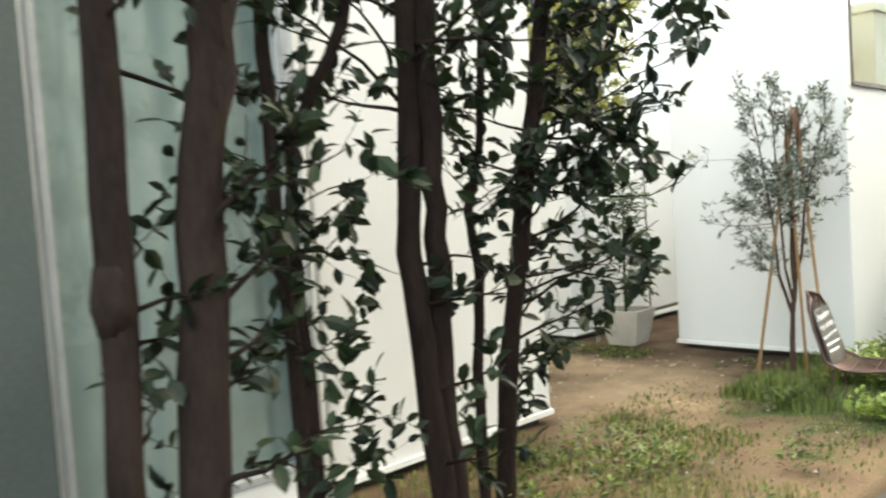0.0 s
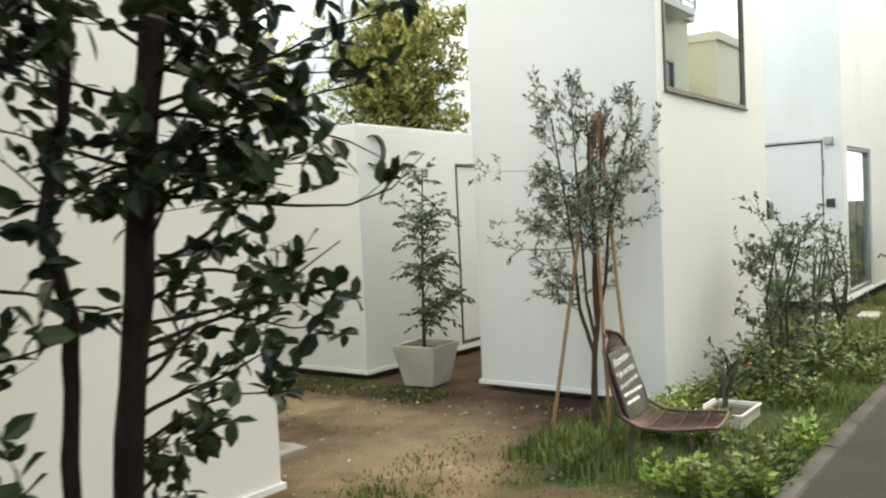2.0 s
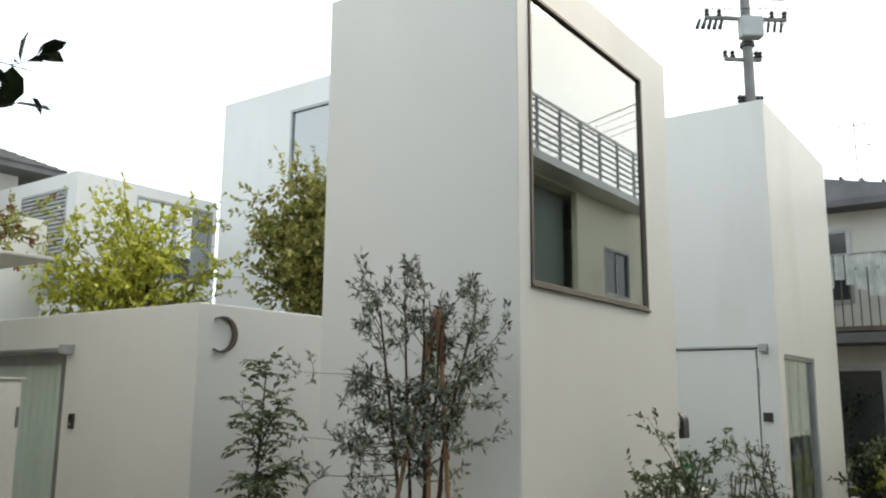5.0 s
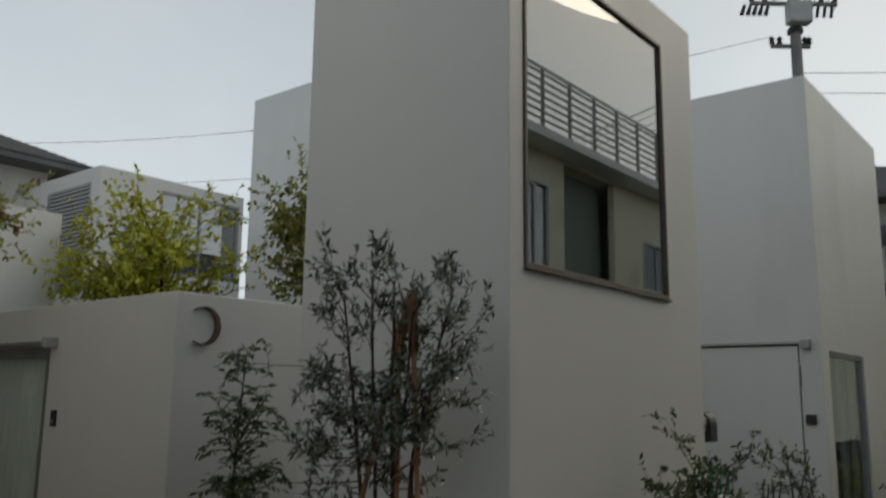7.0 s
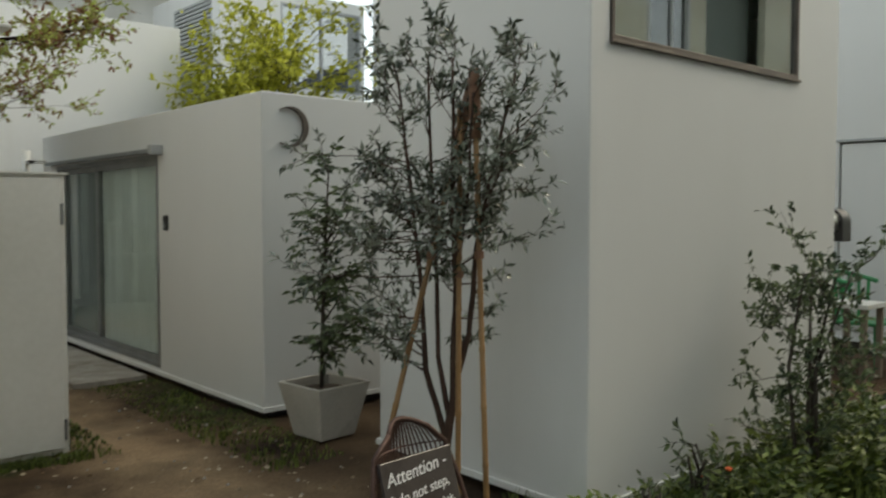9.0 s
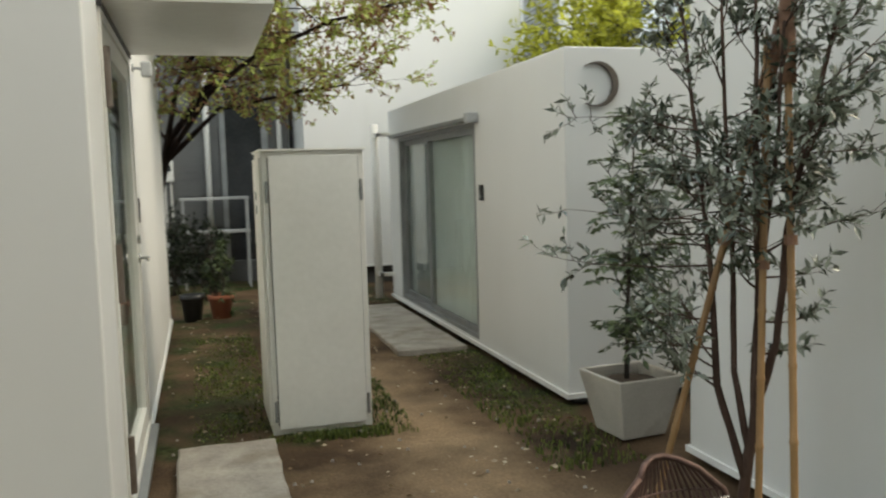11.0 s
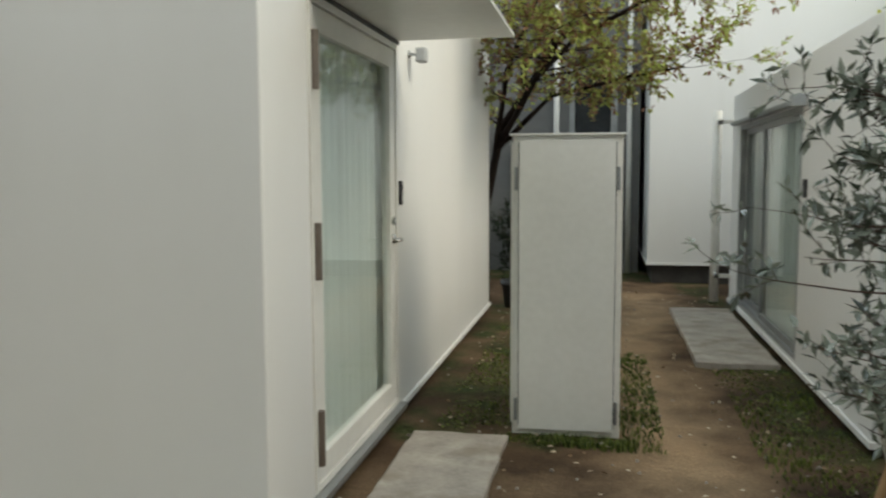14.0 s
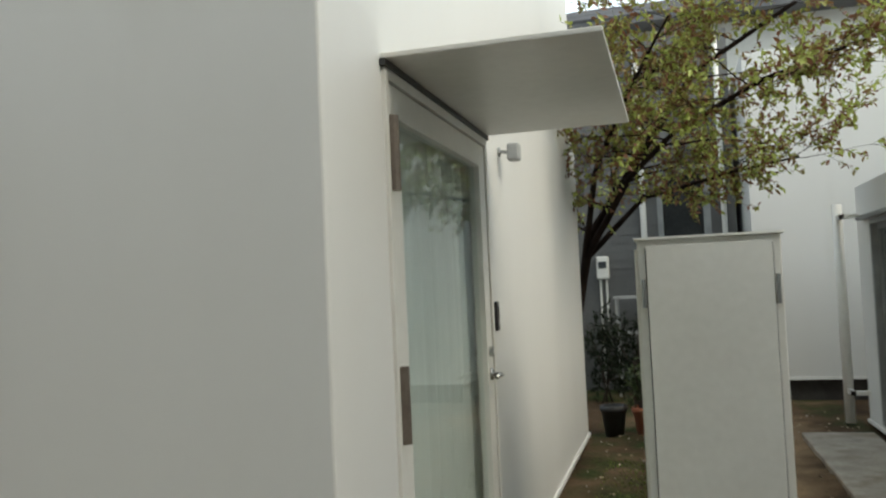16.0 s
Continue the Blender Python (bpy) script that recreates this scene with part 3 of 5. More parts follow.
part("track_rail", Geo().box(BX - 0.07, BX - 0.002, 8.02, 10.9, 1.865, 1.90), M_STEEL, low, "grey steel head rail over the door", bevel=0.004)
part("end_box", Geo().box(BX - 0.1, BX - 0.002, 7.98, 8.06, 1.845, 1.925), M_GREYBOX, low, "small grey box on the rail's end", bevel=0.006)
part("sheer_curtain", curtain("-x", BX + 0.09, 8.15, 9.6, 0.12, 1.85, 12), M_CURTAIN, low, "white sheer curtain behind the glass", smooth=True)
part("bug_screen", slab_rect("-x", BX + 0.092, 9.7, 10.64, 0.18, 1.78, 0.004), M_GREYBOX, low, "grey insect screen")
sid = part("side_door", frame_rect(Geo(), "-y", BY, 10.98, 11.9, 0.1, 1.88, 0.026, (-0.006, 0.06)), M_FRAME, low, "white side door in a thin dark frame", bevel=0.003)
part("door_leaf", Geo().box(11.01, 11.87, BY + 0.012, BY + 0.05, 0.13, 1.85), M_WALL, sid, "flush white leaf", bevel=0.003)

# crescent ornament on the low house: an outer and a shifted inner arc
moon = Geo()
arcs = []
for k in range(25):
    u = -1 + 2 * k / 24
    arcs.append((0.135 * math.cos(u * 2.2), 0.135 * math.sin(u * 2.2)))
for k in range(25):
    u = -1 + 2 * k / 24
    arcs.append((-0.026 + 0.124 * math.cos(u * 2.05), 0.124 * math.sin(u * 2.05)))
moon.add([(9.79 + a, y, 1.965 + b) for y in (BY - 0.03, BY - 0.002) for a, b in arcs],
         [(k, k + 1, 26 + k, 25 + k) for k in range(24)] + [(50 + k, 75 + k, 76 + k, 51 + k) for k in range(24)] + [(k, 50 + k, 51 + k, k + 1) for k in range(24)] + [(25 + k, 26 + k, 76 + k, 75 + k) for k in range(24)])
tagged(part("wall_ornament", moon, M_FRAME), "small dark grey crescent moon ornament fixed to a white wall", "ornament")

DX, DY, DF, DT = 7.12, 4.74, 10.46, 5.6
entry = house("entrance_house", "white painted house block with a glazed front door under a canopy", 4.06, DX, DY, DF, 0.06, DT, [("+x", 5.2, 6.6, 0.1, 2.12), ("-y", 4.12, 5.26, 0.2, 2.6)])
fd = part("front_door", frame_rect(Geo(), "+x", DX, 5.2, 6.6, 0.1, 2.12, 0.035, (-0.09, 0.012)), M_WHITEFRAME, entry, "off-white glazed door in a white frame", bevel=0.003)
leaf_d = part("door_leaf", frame_rect(Geo(), "+x", DX, 5.24, 6.56, 0.14, 2.08, 0.1, (-0.045, 0.004)), M_WHITEFRAME, fd, bevel=0.004)
part("pane", slab_rect("+x", DX - 0.026, 5.34, 6.46, 0.24, 1.98), M_GLASS, leaf_d).visible_shadow = False
for z in (0.33, 1.1, 1.86):
    part("hinge", Geo().tube([(DX + 0.018, 5.235, z - 0.115), (DX + 0.018, 5.235, z + 0.115)], 0.018, 10).box(DX + 0.005, DX + 0.01, 5.24, 5.28, z - 0.1, z + 0.1), M_HINGE, leaf_d, "bronzed steel barrel hinge")
hd = Geo().tube([(DX, 6.5, 1.05), (DX + 0.05, 6.5, 1.05), (DX + 0.058, 6.49, 1.05), (DX + 0.058, 6.37, 1.05)], 0.009, 8)
hd.tube([(DX + 0.004, 6.5, 1.05), (DX + 0.014, 6.5, 1.05)], 0.026, 14)
part("door_handle", hd, M_CHROME, leaf_d, "polished lever handle", smooth=True)
part("lock_cylinder", Geo().tube([(DX + 0.004, 6.5, 1.15), (DX + 0.02, 6.5, 1.15)], 0.024, 14), M_CHROME, leaf_d, "round lock")
part("sheer_curtain", curtain("+x", DX - 0.085, 5.2, 6.6, 0.1, 2.1, 13), M_CURTAIN, entry, "white sheer curtain behind the glass", smooth=True)
can = Geo().box(DX + 0.001, DX + 0.66, 5.19, 6.62, 2.14, 2.158)
part("canopy", can, M_WHITEFRAME, entry, "flat thin steel canopy, pale grey underneath", bevel=0.004)
part("canopy_seal", Geo().box(DX + 0.001, DX + 0.02, 5.18, 6.62, 2.118, 2.138), M_BLACK, entry)
part("doorstep", Geo().box(DX + 0.001, DX + 0.05, 5.16, 6.64, 0.066, 0.098), M_STEEL, entry, "metal threshold", bevel=0.003)
wf = part("window", frame_rect(Geo(), "-y", DY, 4.12, 5.26, 0.2, 2.6, 0.035, (-0.01, 0.08)), M_GREYBOX, entry, "tall curtained window in a grey metal frame", bevel=0.003)
part("pane", slab_rect("-y", DY + 0.03, 4.17, 5.21, 0.25, 2.55), M_GLASS, wf).visible_shadow = False
# cloth coloured dark to look dim behind the pane
part("sheer_curtain", curtain("-y", DY + 0.075, 4.15, 5.24, 0.2, 2.6, 7, 0.008), M_DUSKCLOTH, entry, "curtain behind the window, greyed for the dim room", smooth=True)
for u in (5.31, 5.36):
    tagged(part("drain_pipe", Geo().tube([(u, DY - 0.03, 0.0), (u, DY - 0.03, DT - 0.1)], 0.014, 10), M_WHITEFRAME, smooth=True), "thin white pipe running up a white wall", "pipe", "pipes on the wall")

# neighbour wall, darkened by its colour to stand in shade
gw = thing("grey_neighbour_wall", "tall grey-green rendered wall beside the white house, coloured as shaded", "wall", at=(0, 4.6, 0))
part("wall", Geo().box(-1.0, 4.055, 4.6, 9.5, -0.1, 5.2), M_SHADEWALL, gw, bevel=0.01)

CX, CY = 15.31, 3.76
corner = house("corner_house", "white painted house block with flush panel door and narrow window", CX, 18.65, CY, 9.0, 0.12, 4.95, [("-y", 15.57, 17.1, 0.16, 2.02), ("-x", 3.98, 5.1, 0.2, 2.08)])
part("panel_door", Geo().box(CX + 0.012, CX + 0.05, 4.0, 5.08, 0.22, 2.06), M_WALL, corner, "flush white panel door", bevel=0.003)
part("door_head", Geo().box(CX - 0.012, CX - 0.001, 3.95, 5.15, 2.085, 2.105), M_GREYBOX, corner)
for z in (0.55, 1.75):
    part("hinge", Geo().tube([(CX - 0.008, 3.985, z - 0.1), (CX - 0.008, 3.985, z + 0.1)], 0.012, 8), M_STEEL, corner)
cw = part("window", frame_rect(Geo(), "-y", CY, 15.57, 17.1, 0.16, 2.02, 0.05, (0.02, 0.09)), M_STEEL, corner, "grey framed window with a curtain", bevel=0.003)
part("pane", slab_rect("-y", CY + 0.05, 15.62, 17.05, 0.21, 1.97), M_GLASS, cw).visible_shadow = False
# pale curtains drawn in the dimmed cloth colour
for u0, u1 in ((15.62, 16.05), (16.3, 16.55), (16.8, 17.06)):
    part("curtain", curtain("-y", CY + 0.13, u0, u1, 0.18, 2.0, 3, 0.03), M_DUSKCLOTH, corner, "hanging pale curtain, greyed for the dim room", smooth=True)

end = house("end_house", "tall white house block raised over a dark gap", 8.82, 11.93, 12.91, 18.0, 0.24, 3.98, t=0.12)
back = house("back_house", "white house block with a louvred side and a dark window", 13.8, 17.0, 15.45, 18.4, 0.1, 5.57, [("-y", 15.05, 16.9, 3.75, 5.35), ("-x", 15.75, 17.4, 3.3, 5.3)])
bw = part("window", frame_rect(Geo(), "-y", 15.45, 15.05, 16.9, 3.75, 5.35, 0.05, (0.0, 0.08)), M_STEEL, back, bevel=0.003)
part("mullion", Geo().box(15.95, 16.0, 15.46, 15.52, 3.8, 5.3), M_STEEL, bw)
part("pane", slab_rect("-y", 15.49, 15.1, 16.85, 3.8, 5.3), M_SKYGLASS, bw).visible_shadow = False
lv = part("louvre", frame_rect(Geo(), "-x", 13.8, 15.75, 17.4, 3.3, 5.3, 0.05, (0.0, 0.08)), M_GREYBOX, back, "grey ventilation louvre")
for i in range(24):
    z = 3.37 + i * 0.079
    part("slat", Geo().box(13.81, 13.87, 15.8, 17.35, z, z + 0.05, None), M_GREYBOX, lv)
high = house("high_house", "tallest white house block with a large upper window", 18.9, 23.0, 12.2, 17.72, 0.1, 8.8, [("-x", 13.2, 15.33, 6.1, 8.18)], t=0.14)
hw = part("window", frame_rect(Geo(), "-x", 18.9, 13.2, 15.33, 6.1, 8.18, 0.06, (0.0, 0.1)), M_STEEL, high)
part("pane", slab_rect("-x", 18.95, 13.26, 15.27, 6.16, 8.12), M_SKYGLASS, hw).visible_shadow = False

# ---- street side beyond and behind ----
def far_house(name, label, x0, x1, y0, y1, wall_h, mat, windows, roof_rise=1.2, eave=0.5, ridge="x", extra=()):
    h = thing(name, label, "house", at=(x0, y0, 0))
    holes = [(s, u0, u1, v0, v1) for s, u0, u1, v0, v1 in windows] + list(extra)
    me = block(x0, x1, y0, y1, 0.0, wall_h, 0.15, holes)
    me.materials.append(mat)
    part("wall", me, None, h)
    for s, u0, u1, v0, v1 in windows:
        w = {"-x": x0, "+x": x1, "-y": y0, "+y": y1}[s]
        sg = 1 if s[0] == "-" else -1
        fw = part("window", frame_rect(frame_rect(Geo(), s, w, u0, u1, v0, v1, 0.05, (-0.02 * sg, 0.07 * sg)), s, w, u0 + 0.05, (u0 + u1) / 2 + 0.02, v0 + 0.05, v1 - 0.05, 0.035, (0.02 * sg, 0.05 * sg)), M_STEEL, h)
        part("pane", slab_rect(s, w + 0.05 * sg, u0 + 0.05, u1 - 0.05, v0 + 0.05, v1 - 0.05), M_DARKWIN, fw)
    g = Geo()
    a, b, c, d = x0 - eave, x1 + eave, y0 - eave, y1 + eave
    z0 = wall_h
    if ridge == "x":
        m = (c + d) / 2
        g.add([(a, c, z0), (b, c, z0), (b, d, z0), (a, d, z0), (a + eave, m, z0 + roof_rise), (b - eave, m, z0 + roof_rise), (a, c, z0 - 0.12), (b, c, z0 - 0.12), (b, d, z0 - 0.12), (a, d, z0 - 0.12)],
              [(0, 1, 5, 4), (2, 3, 4, 5), (1, 2, 5), (3, 0, 4), (6, 7, 1, 0), (7, 8, 2, 1), (8, 9, 3, 2), (9, 6, 0, 3), (9, 8, 7, 6)])
        roof = part("roof", g, M_TILE, h, "dark tiled roof")
        rows = 12
        for i in range(rows):
            s = i / rows
            y = c + (m - c) * s
            z = z0 + roof_rise * s
            part("tile_course", Geo().tube([(a + eave * s, y, z + 0.03), (b - eave * s, y, z + 0.03)], 0.035, 6), M_TILE, roof)
            y = d + (m - d) * s
            part("tile_course", Geo().tube([(a + eave * s, y, z + 0.03), (b - eave * s, y, z + 0.03)], 0.035, 6), M_TILE, roof)
    else:
        g.box(a, b, c, d, z0, z0 + 0.25)
        part("roof", g, mat, h, "flat roof edge")
    return h


nb = far_house("neighbour_house", "two-storey pale rendered house with a balcony and dark tiled roof", 22.0, 30.0, 2.9, 10.0, 5.0, M_CREAM,
               [("-x", 4.0, 5.6, 3.2, 4.6), ("-x", 3.6, 6.0, 0.5, 2.1), ("-y", 23, 25, 3.0, 4.4)], 1.0, 0.6)
part("porch_roof", Geo().box(21.0, 21.99, 2.8, 9.0, 2.45, 2.62), M_TILE, nb, "dark eave over the ground floor")
part("balcony", Geo().box(21.2, 21.99, 4.9, 9.0, 2.66, 2.8).box(21.2, 21.28, 4.9, 9.0, 2.8, 3.75).box(21.28, 21.99, 4.9, 4.98, 2.8, 3.75), M_CREAM, nb, "solid pale balcony")
rl = part("railing", Geo().box(21.2, 21.24, 2.9, 4.9, 3.7, 3.74).box(21.2, 21.99, 2.9, 2.94, 3.7, 3.74).box(21.2, 21.99, 2.9, 4.9, 2.66, 2.74), M_FRAME, nb)
for i in range(14):
    part("baluster", Geo().box(21.21, 21.23, 2.95 + i * 0.14, 2.97 + i * 0.14, 2.74, 3.7), M_FRAME, rl)
an = thing("rooftop_aerial", "thin metal television aerial on a tiled roof", "aerial", at=(24, 4.08, 5.3))
part("mast", Geo().tube([(24, 4.08, 5.2), (24, 4.08, 7.2)], 0.014, 6), M_STEEL, an)
for z, w in ((7.1, 0.5), (6.65, 0.6)):
    part("boom", Geo().tube([(24, 4.08 - w, z), (24, 4.08 + w * 0.6, z)], 0.009, 5), M_STEEL, an)
    for i in range(6):
        part("element", Geo().tube([(23.85, 4.08 - w + i * w * 0.3, z), (24.15, 4.08 - w + i * w * 0.3, z)], 0.006, 4), M_STEEL, an)
rod = thing("laundry_rack", "washing hung on a balcony rack", "laundry", at=(21.0, 4.0, 3.7))
part("bar", Geo().tube([(21.0, 3.2, 3.95), (21.0, 4.8, 3.95)], 0.015, 6).tube([(21.0, 3.2, 3.95), (21.22, 3.2, 3.72)], 0.012, 6).tube([(21.0, 4.8, 3.95), (21.22, 4.8, 3.72)], 0.012, 6), M_STEEL, rod)
rng = np.random.default_rng(5)
for i in range(9):
    y = 3.3 + i * 0.17
    hh = rng.uniform(0.4, 0.8)
    part("garment", curtain("-x", 21.0, y, y + 0.15, 3.94 - hh, 3.94, 1, 0.03), M_CLOTH, rod, smooth=True)

opp = far_house("opposite_house", "beige three-storey house with windows across the lane", 15.5, 27.0, -9.0, -2.3, 6.4, M_BEIGE,
                [("+y", 15.9, 17.3, 3.8, 5.6), ("+y", 24.4, 25.9, 4.0, 5.2), ("+y", 17.2, 19.0, 0.8, 2.4), ("+y", 22.0, 24.0, 0.8, 2.6)], ridge="flat", eave=0.15, extra=[("+y", 18.9, 20.2, 3.3, 5.7), ("+y", 20.75, 22.95, 2.7, 6.25)])
bay = part("bay_window", frame_rect(frame_rect(Geo(), "+y", -2.3, 18.9, 20.2, 3.3, 5.7, 0.07, (0.02, -0.07)), "+y", -2.3, 18.97, 19.7, 3.37, 5.63, 0.05, (-0.01, -0.05)), M_WHITEFRAME, opp, "tall window in a pale frame", bevel=0.003)
part("pane", slab_rect("+y", -2.36, 18.97, 20.13, 3.37, 5.63), M_SKYGLASS, bay)
part("blind", Geo().box(18.95, 20.15, -2.62, -2.6, 3.3, 5.7), M_CREAM, opp, "drawn pale blind")
part("recess_panel", Geo().box(20.7, 23.0, -2.75, -2.7, 2.6, 6.3), M_RECESS, opp, "grey-green panel set back in the wall")
dk = part("roof_deck", Geo().box(17, 26, -2.3, -1.7, 6.3, 6.48).box(17, 26, -1.74, -1.7, 7.6, 7.66), M_WHITEFRAME, opp, "pale steel roof terrace edge")
for i in range(7):
    part("rail", Geo().box(17, 26, -1.735, -1.705, 6.6 + i * 0.15, 6.64 + i * 0.15), M_GREYBOX, dk)
for i in range(10):
    part("post", Geo().box(17 + i, 17.05 + i, -1.75, -1.69, 6.48, 7.62), M_GREYBOX, dk)
# added out of view: its height screens the sky from the street-facing walls
far_house("opposite_house", "unseen plain sand-coloured two-storey house, added to block sky across the lane", 2.0, 14.5, -10.0, -2.3, 7.0, M_SANDHOUSE, [("+y", 4, 6, 3.2, 4.6), ("+y", 8, 10, 3.2, 4.6), ("+y", 11, 13, 0.8, 2.4)], 1.4, 0.5)
far_house("lane_house", "beige two-storey house further along the lane", 29.0, 46.0, -9.0, -2.2, 6.2, M_BEIGE, [("+y", 31, 33, 3.2, 4.6), ("+y", 37, 39, 0.8, 2.6), ("+y", 42, 44, 3.2, 4.6)], ridge="flat", eave=0.1)
far_house("lane_house", "pale two-storey house along the lane", -12.0, -3.5, 4.2, 12, 5.4, M_CREAM, [("-y", -9, -7, 3.2, 4.6), ("+x", 6, 8, 3, 4.4)], 1.4, 0.5)
far_house("rear_house", "dark tiled roof house behind the white blocks", 6.0, 14.6, 19.2, 26, 6.3, M_CREAM, [("-y", 12.2, 13.8, 3.2, 4.6), ("-y", 8.2, 9.8, 3.2, 4.6)], 1.5, 0.7)
# a grey clad house and yard wall at the end of the passage
gh = thing("grey_house", "grey corrugated metal clad house wall with a dark doorway", "house", at=(4, 14, 0))
me = block(2.0, 8.75, 14.0, 18.5, 0.0, 4.6, 0.12, [("-y", 7.85, 8.35, 0.3, 2.75)])
me.materials.append(M_GREYCLAD)
part("wall", me, None, gh)
rib = Geo()
for i in range(40):
    z = 0.15 + i * 0.11
    rib.box(2.0, 7.8, 13.992, 13.999, z, z + 0.02)
part("cladding_ribs", rib, M_GREYCLAD, gh)
part("door_jamb", Geo().box(7.78, 7.85, 13.94, 13.999, 0.2, 2.85).box(8.35, 8.44, 13.94, 13.999, 0.2, 2.85), M_STEEL, gh)
part("doorway", Geo().box(7.85, 8.35, 14.09, 14.1, 0.3, 2.75), M_DARKWIN, gh, "dark glazed doorway")
part("drain_pipe", Geo().tube([(7.6, 13.93, 0.0), (7.6, 13.93, 4.5)], 0.04, 10), M_WHITEFRAME, gh, smooth=True)
part("drain_pipe", Geo().tube([(8.6, 13.93, 0.0), (8.6, 13.93, 4.5)], 0.035, 10), M_WHITEFRAME, gh, smooth=True)

# ---- fittings on the houses ----
def fitting(name, label, cat, geo, mat, group="", bevel=0.004):
    return tagged(part(name, geo, mat, bevel=bevel), label, cat, group)


def intercom(m, label):
    t = thing("intercom", label, "intercom", "intercoms", at=(0, 0, 0))
    part("case", Geo().box(-0.045, 0.045, -0.03, -0.001, -0.085, 0.085), M_BLACK, t, bevel=0.006)
    part("lens", Geo().tube([(0, -0.03, 0.04), (0, -0.034, 0.04)], 0.016, 12), M_DARKWIN, t)
    part("button", Geo().box(-0.02, 0.02, -0.034, -0.03, -0.05, -0.02), M_STEEL, t, bevel=0.002)
    t.matrix_basis = m
    return t


intercom(pose(BX, 7.93, 1.3, 0, 0, -90) @ Matrix.Scale(0.72, 4), "black intercom on a white wall beside a sliding door")
intercom(pose(DX, 6.68, 1.3, 0, 0, 90) @ Matrix.Diagonal((0.55, 0.5, 0.8, 1)), "black slim intercom on a white wall beside the front door")
fitting("entry_panel", "small black square panel beside a flush white door", "entry panel", Geo().box(CX - 0.03, CX - 0.001, 3.85, 3.95, 1.27, 1.37), M_BLACK)
fitting("wall_lamp", "small grey box lamp over a panel door", "lamp", Geo().box(CX - 0.08, CX - 0.001, 3.86, 3.95, 2.03, 2.12), M_GREYBOX)
sp = thing("spot_lamp", "small grey spot lamp on a bracket by the door canopy", "lamp", at=(DX, 6.93, 2.11))
part("bracket", Geo().tube([(DX, 6.93, 2.11), (DX + 0.03, 6.93, 2.11), (DX + 0.05, 6.93, 2.105)], 0.009, 8).tube([(DX + 0.001, 6.93, 2.11), (DX + 0.01, 6.93, 2.11)], 0.024, 12), M_GREYBOX, sp)
part("head", Geo().box(DX + 0.05, DX + 0.11, 6.89, 6.97, 2.06, 2.145), M_GREYBOX, sp, bevel=0.01)
vh = thing("vent_hood", "round polished steel vent hood on a white wall", "vent", at=(AR, 3.9, 1.33))
part("sleeve", Geo().tube([(AR, 3.9, 1.33), (AR + 0.2, 3.9, 1.33)], 0.075, 24), M_CHROME, vh, "polished round sleeve", smooth=True)
arc = [(math.cos(radians(a)), math.sin(radians(a))) for a in range(0, 181, 12)]
cowl, hv = Geo(), []
for x in (AR + 0.17, AR + 0.3):
    hv += [(x, 3.9 + 0.088 * c, 1.33 + 0.088 * s) for c, s in arc] + [(x, 3.812, 1.2), (x, 3.988, 1.2)]
nh = len(arc) + 2
cowl.add(hv, [(i, (i + 1) % nh, nh + (i + 1) % nh, nh + i) for i in range(nh)] + [tuple(range(nh))[::-1], tuple(range(nh, 2 * nh))])
part("cowl", cowl, M_BLACK, vh, "dark arched cowl over the vent mouth", bevel=0.004)

pp = thing("drain_pipe", "white drainpipe standing at a house corner with a bracket", "pipe", at=(9.36, 11.3, 0))
part("pipe", Geo().tube([(9.44, 11.32, 0.02), (9.44, 11.32, 2.05)], 0.045, 14), M_WHITEFRAME, pp, smooth=True)
part("bracket", Geo().box(9.42, 9.579, 11.1, 11.14, 1.9, 1.94).box(9.42, 9.46, 11.1, 11.3, 1.9, 1.94), M_WHITEFRAME, pp)
part("bracket", Geo().box(9.42, 9.579, 11.1, 11.14, 0.3, 0.34).box(9.42, 9.46, 11.1, 11.3, 0.3, 0.34), M_WHITEFRAME, pp)

# the freestanding cabinet in the passage
LX0, LX1, LY0, LY1, LT = 7.79, 8.36, 6.45, 7.05, 1.61
cb = thing("meter_cabinet", "freestanding off-white steel cabinet standing in the passage", "cabinet", at=(8.07, 6.75, 0))
part("body", Geo().box(LX0, LX1, LY0 + 0.02, LY1, 0.0, LT - 0.006), M_CABINET, cb, bevel=0.004)
part("door", Geo().box(LX0 + 0.035, LX1 - 0.035, LY0 - 0.002, LY0 + 0.019, 0.035, LT - 0.03), M_CABINET, cb, bevel=0.003)
part("side_door", Geo().box(LX0 - 0.014, LX0 - 0.001, LY0 + 0.06, LY1 - 0.04, 0.05, LT - 0.04), M_CABINET, cb, bevel=0.003)
part("top_sheet", Geo().box(LX0 - 0.012, LX1 + 0.012, LY0 - 0.006, LY1 + 0.01, LT - 0.005, LT + 0.006), M_CABINET, cb)
for x in (LX0 + 0.02, LX1 - 0.02):
    for z in (0.14, 1.38):
        part("hinge", Geo().tube([(x, LY0 + 0.002, z - 0.06), (x, LY0 + 0.002, z + 0.06)], 0.009, 8), M_STEEL, cb)
    part("door_gap", Geo().box(x + (0.011 if x < 8 else -0.016), x + (0.016 if x < 8 else -0.011), LY0 + 0.014, LY0 + 0.0195, 0.05, LT - 0.04), M_BLACK, cb)
for z in (1.25, 1.33):
    part("latch", Geo().box(LX0 - 0.022, LX0 - 0.014, LY0 + 0.3, LY0 + 0.33, z, z + 0.05), M_STEEL, cb)

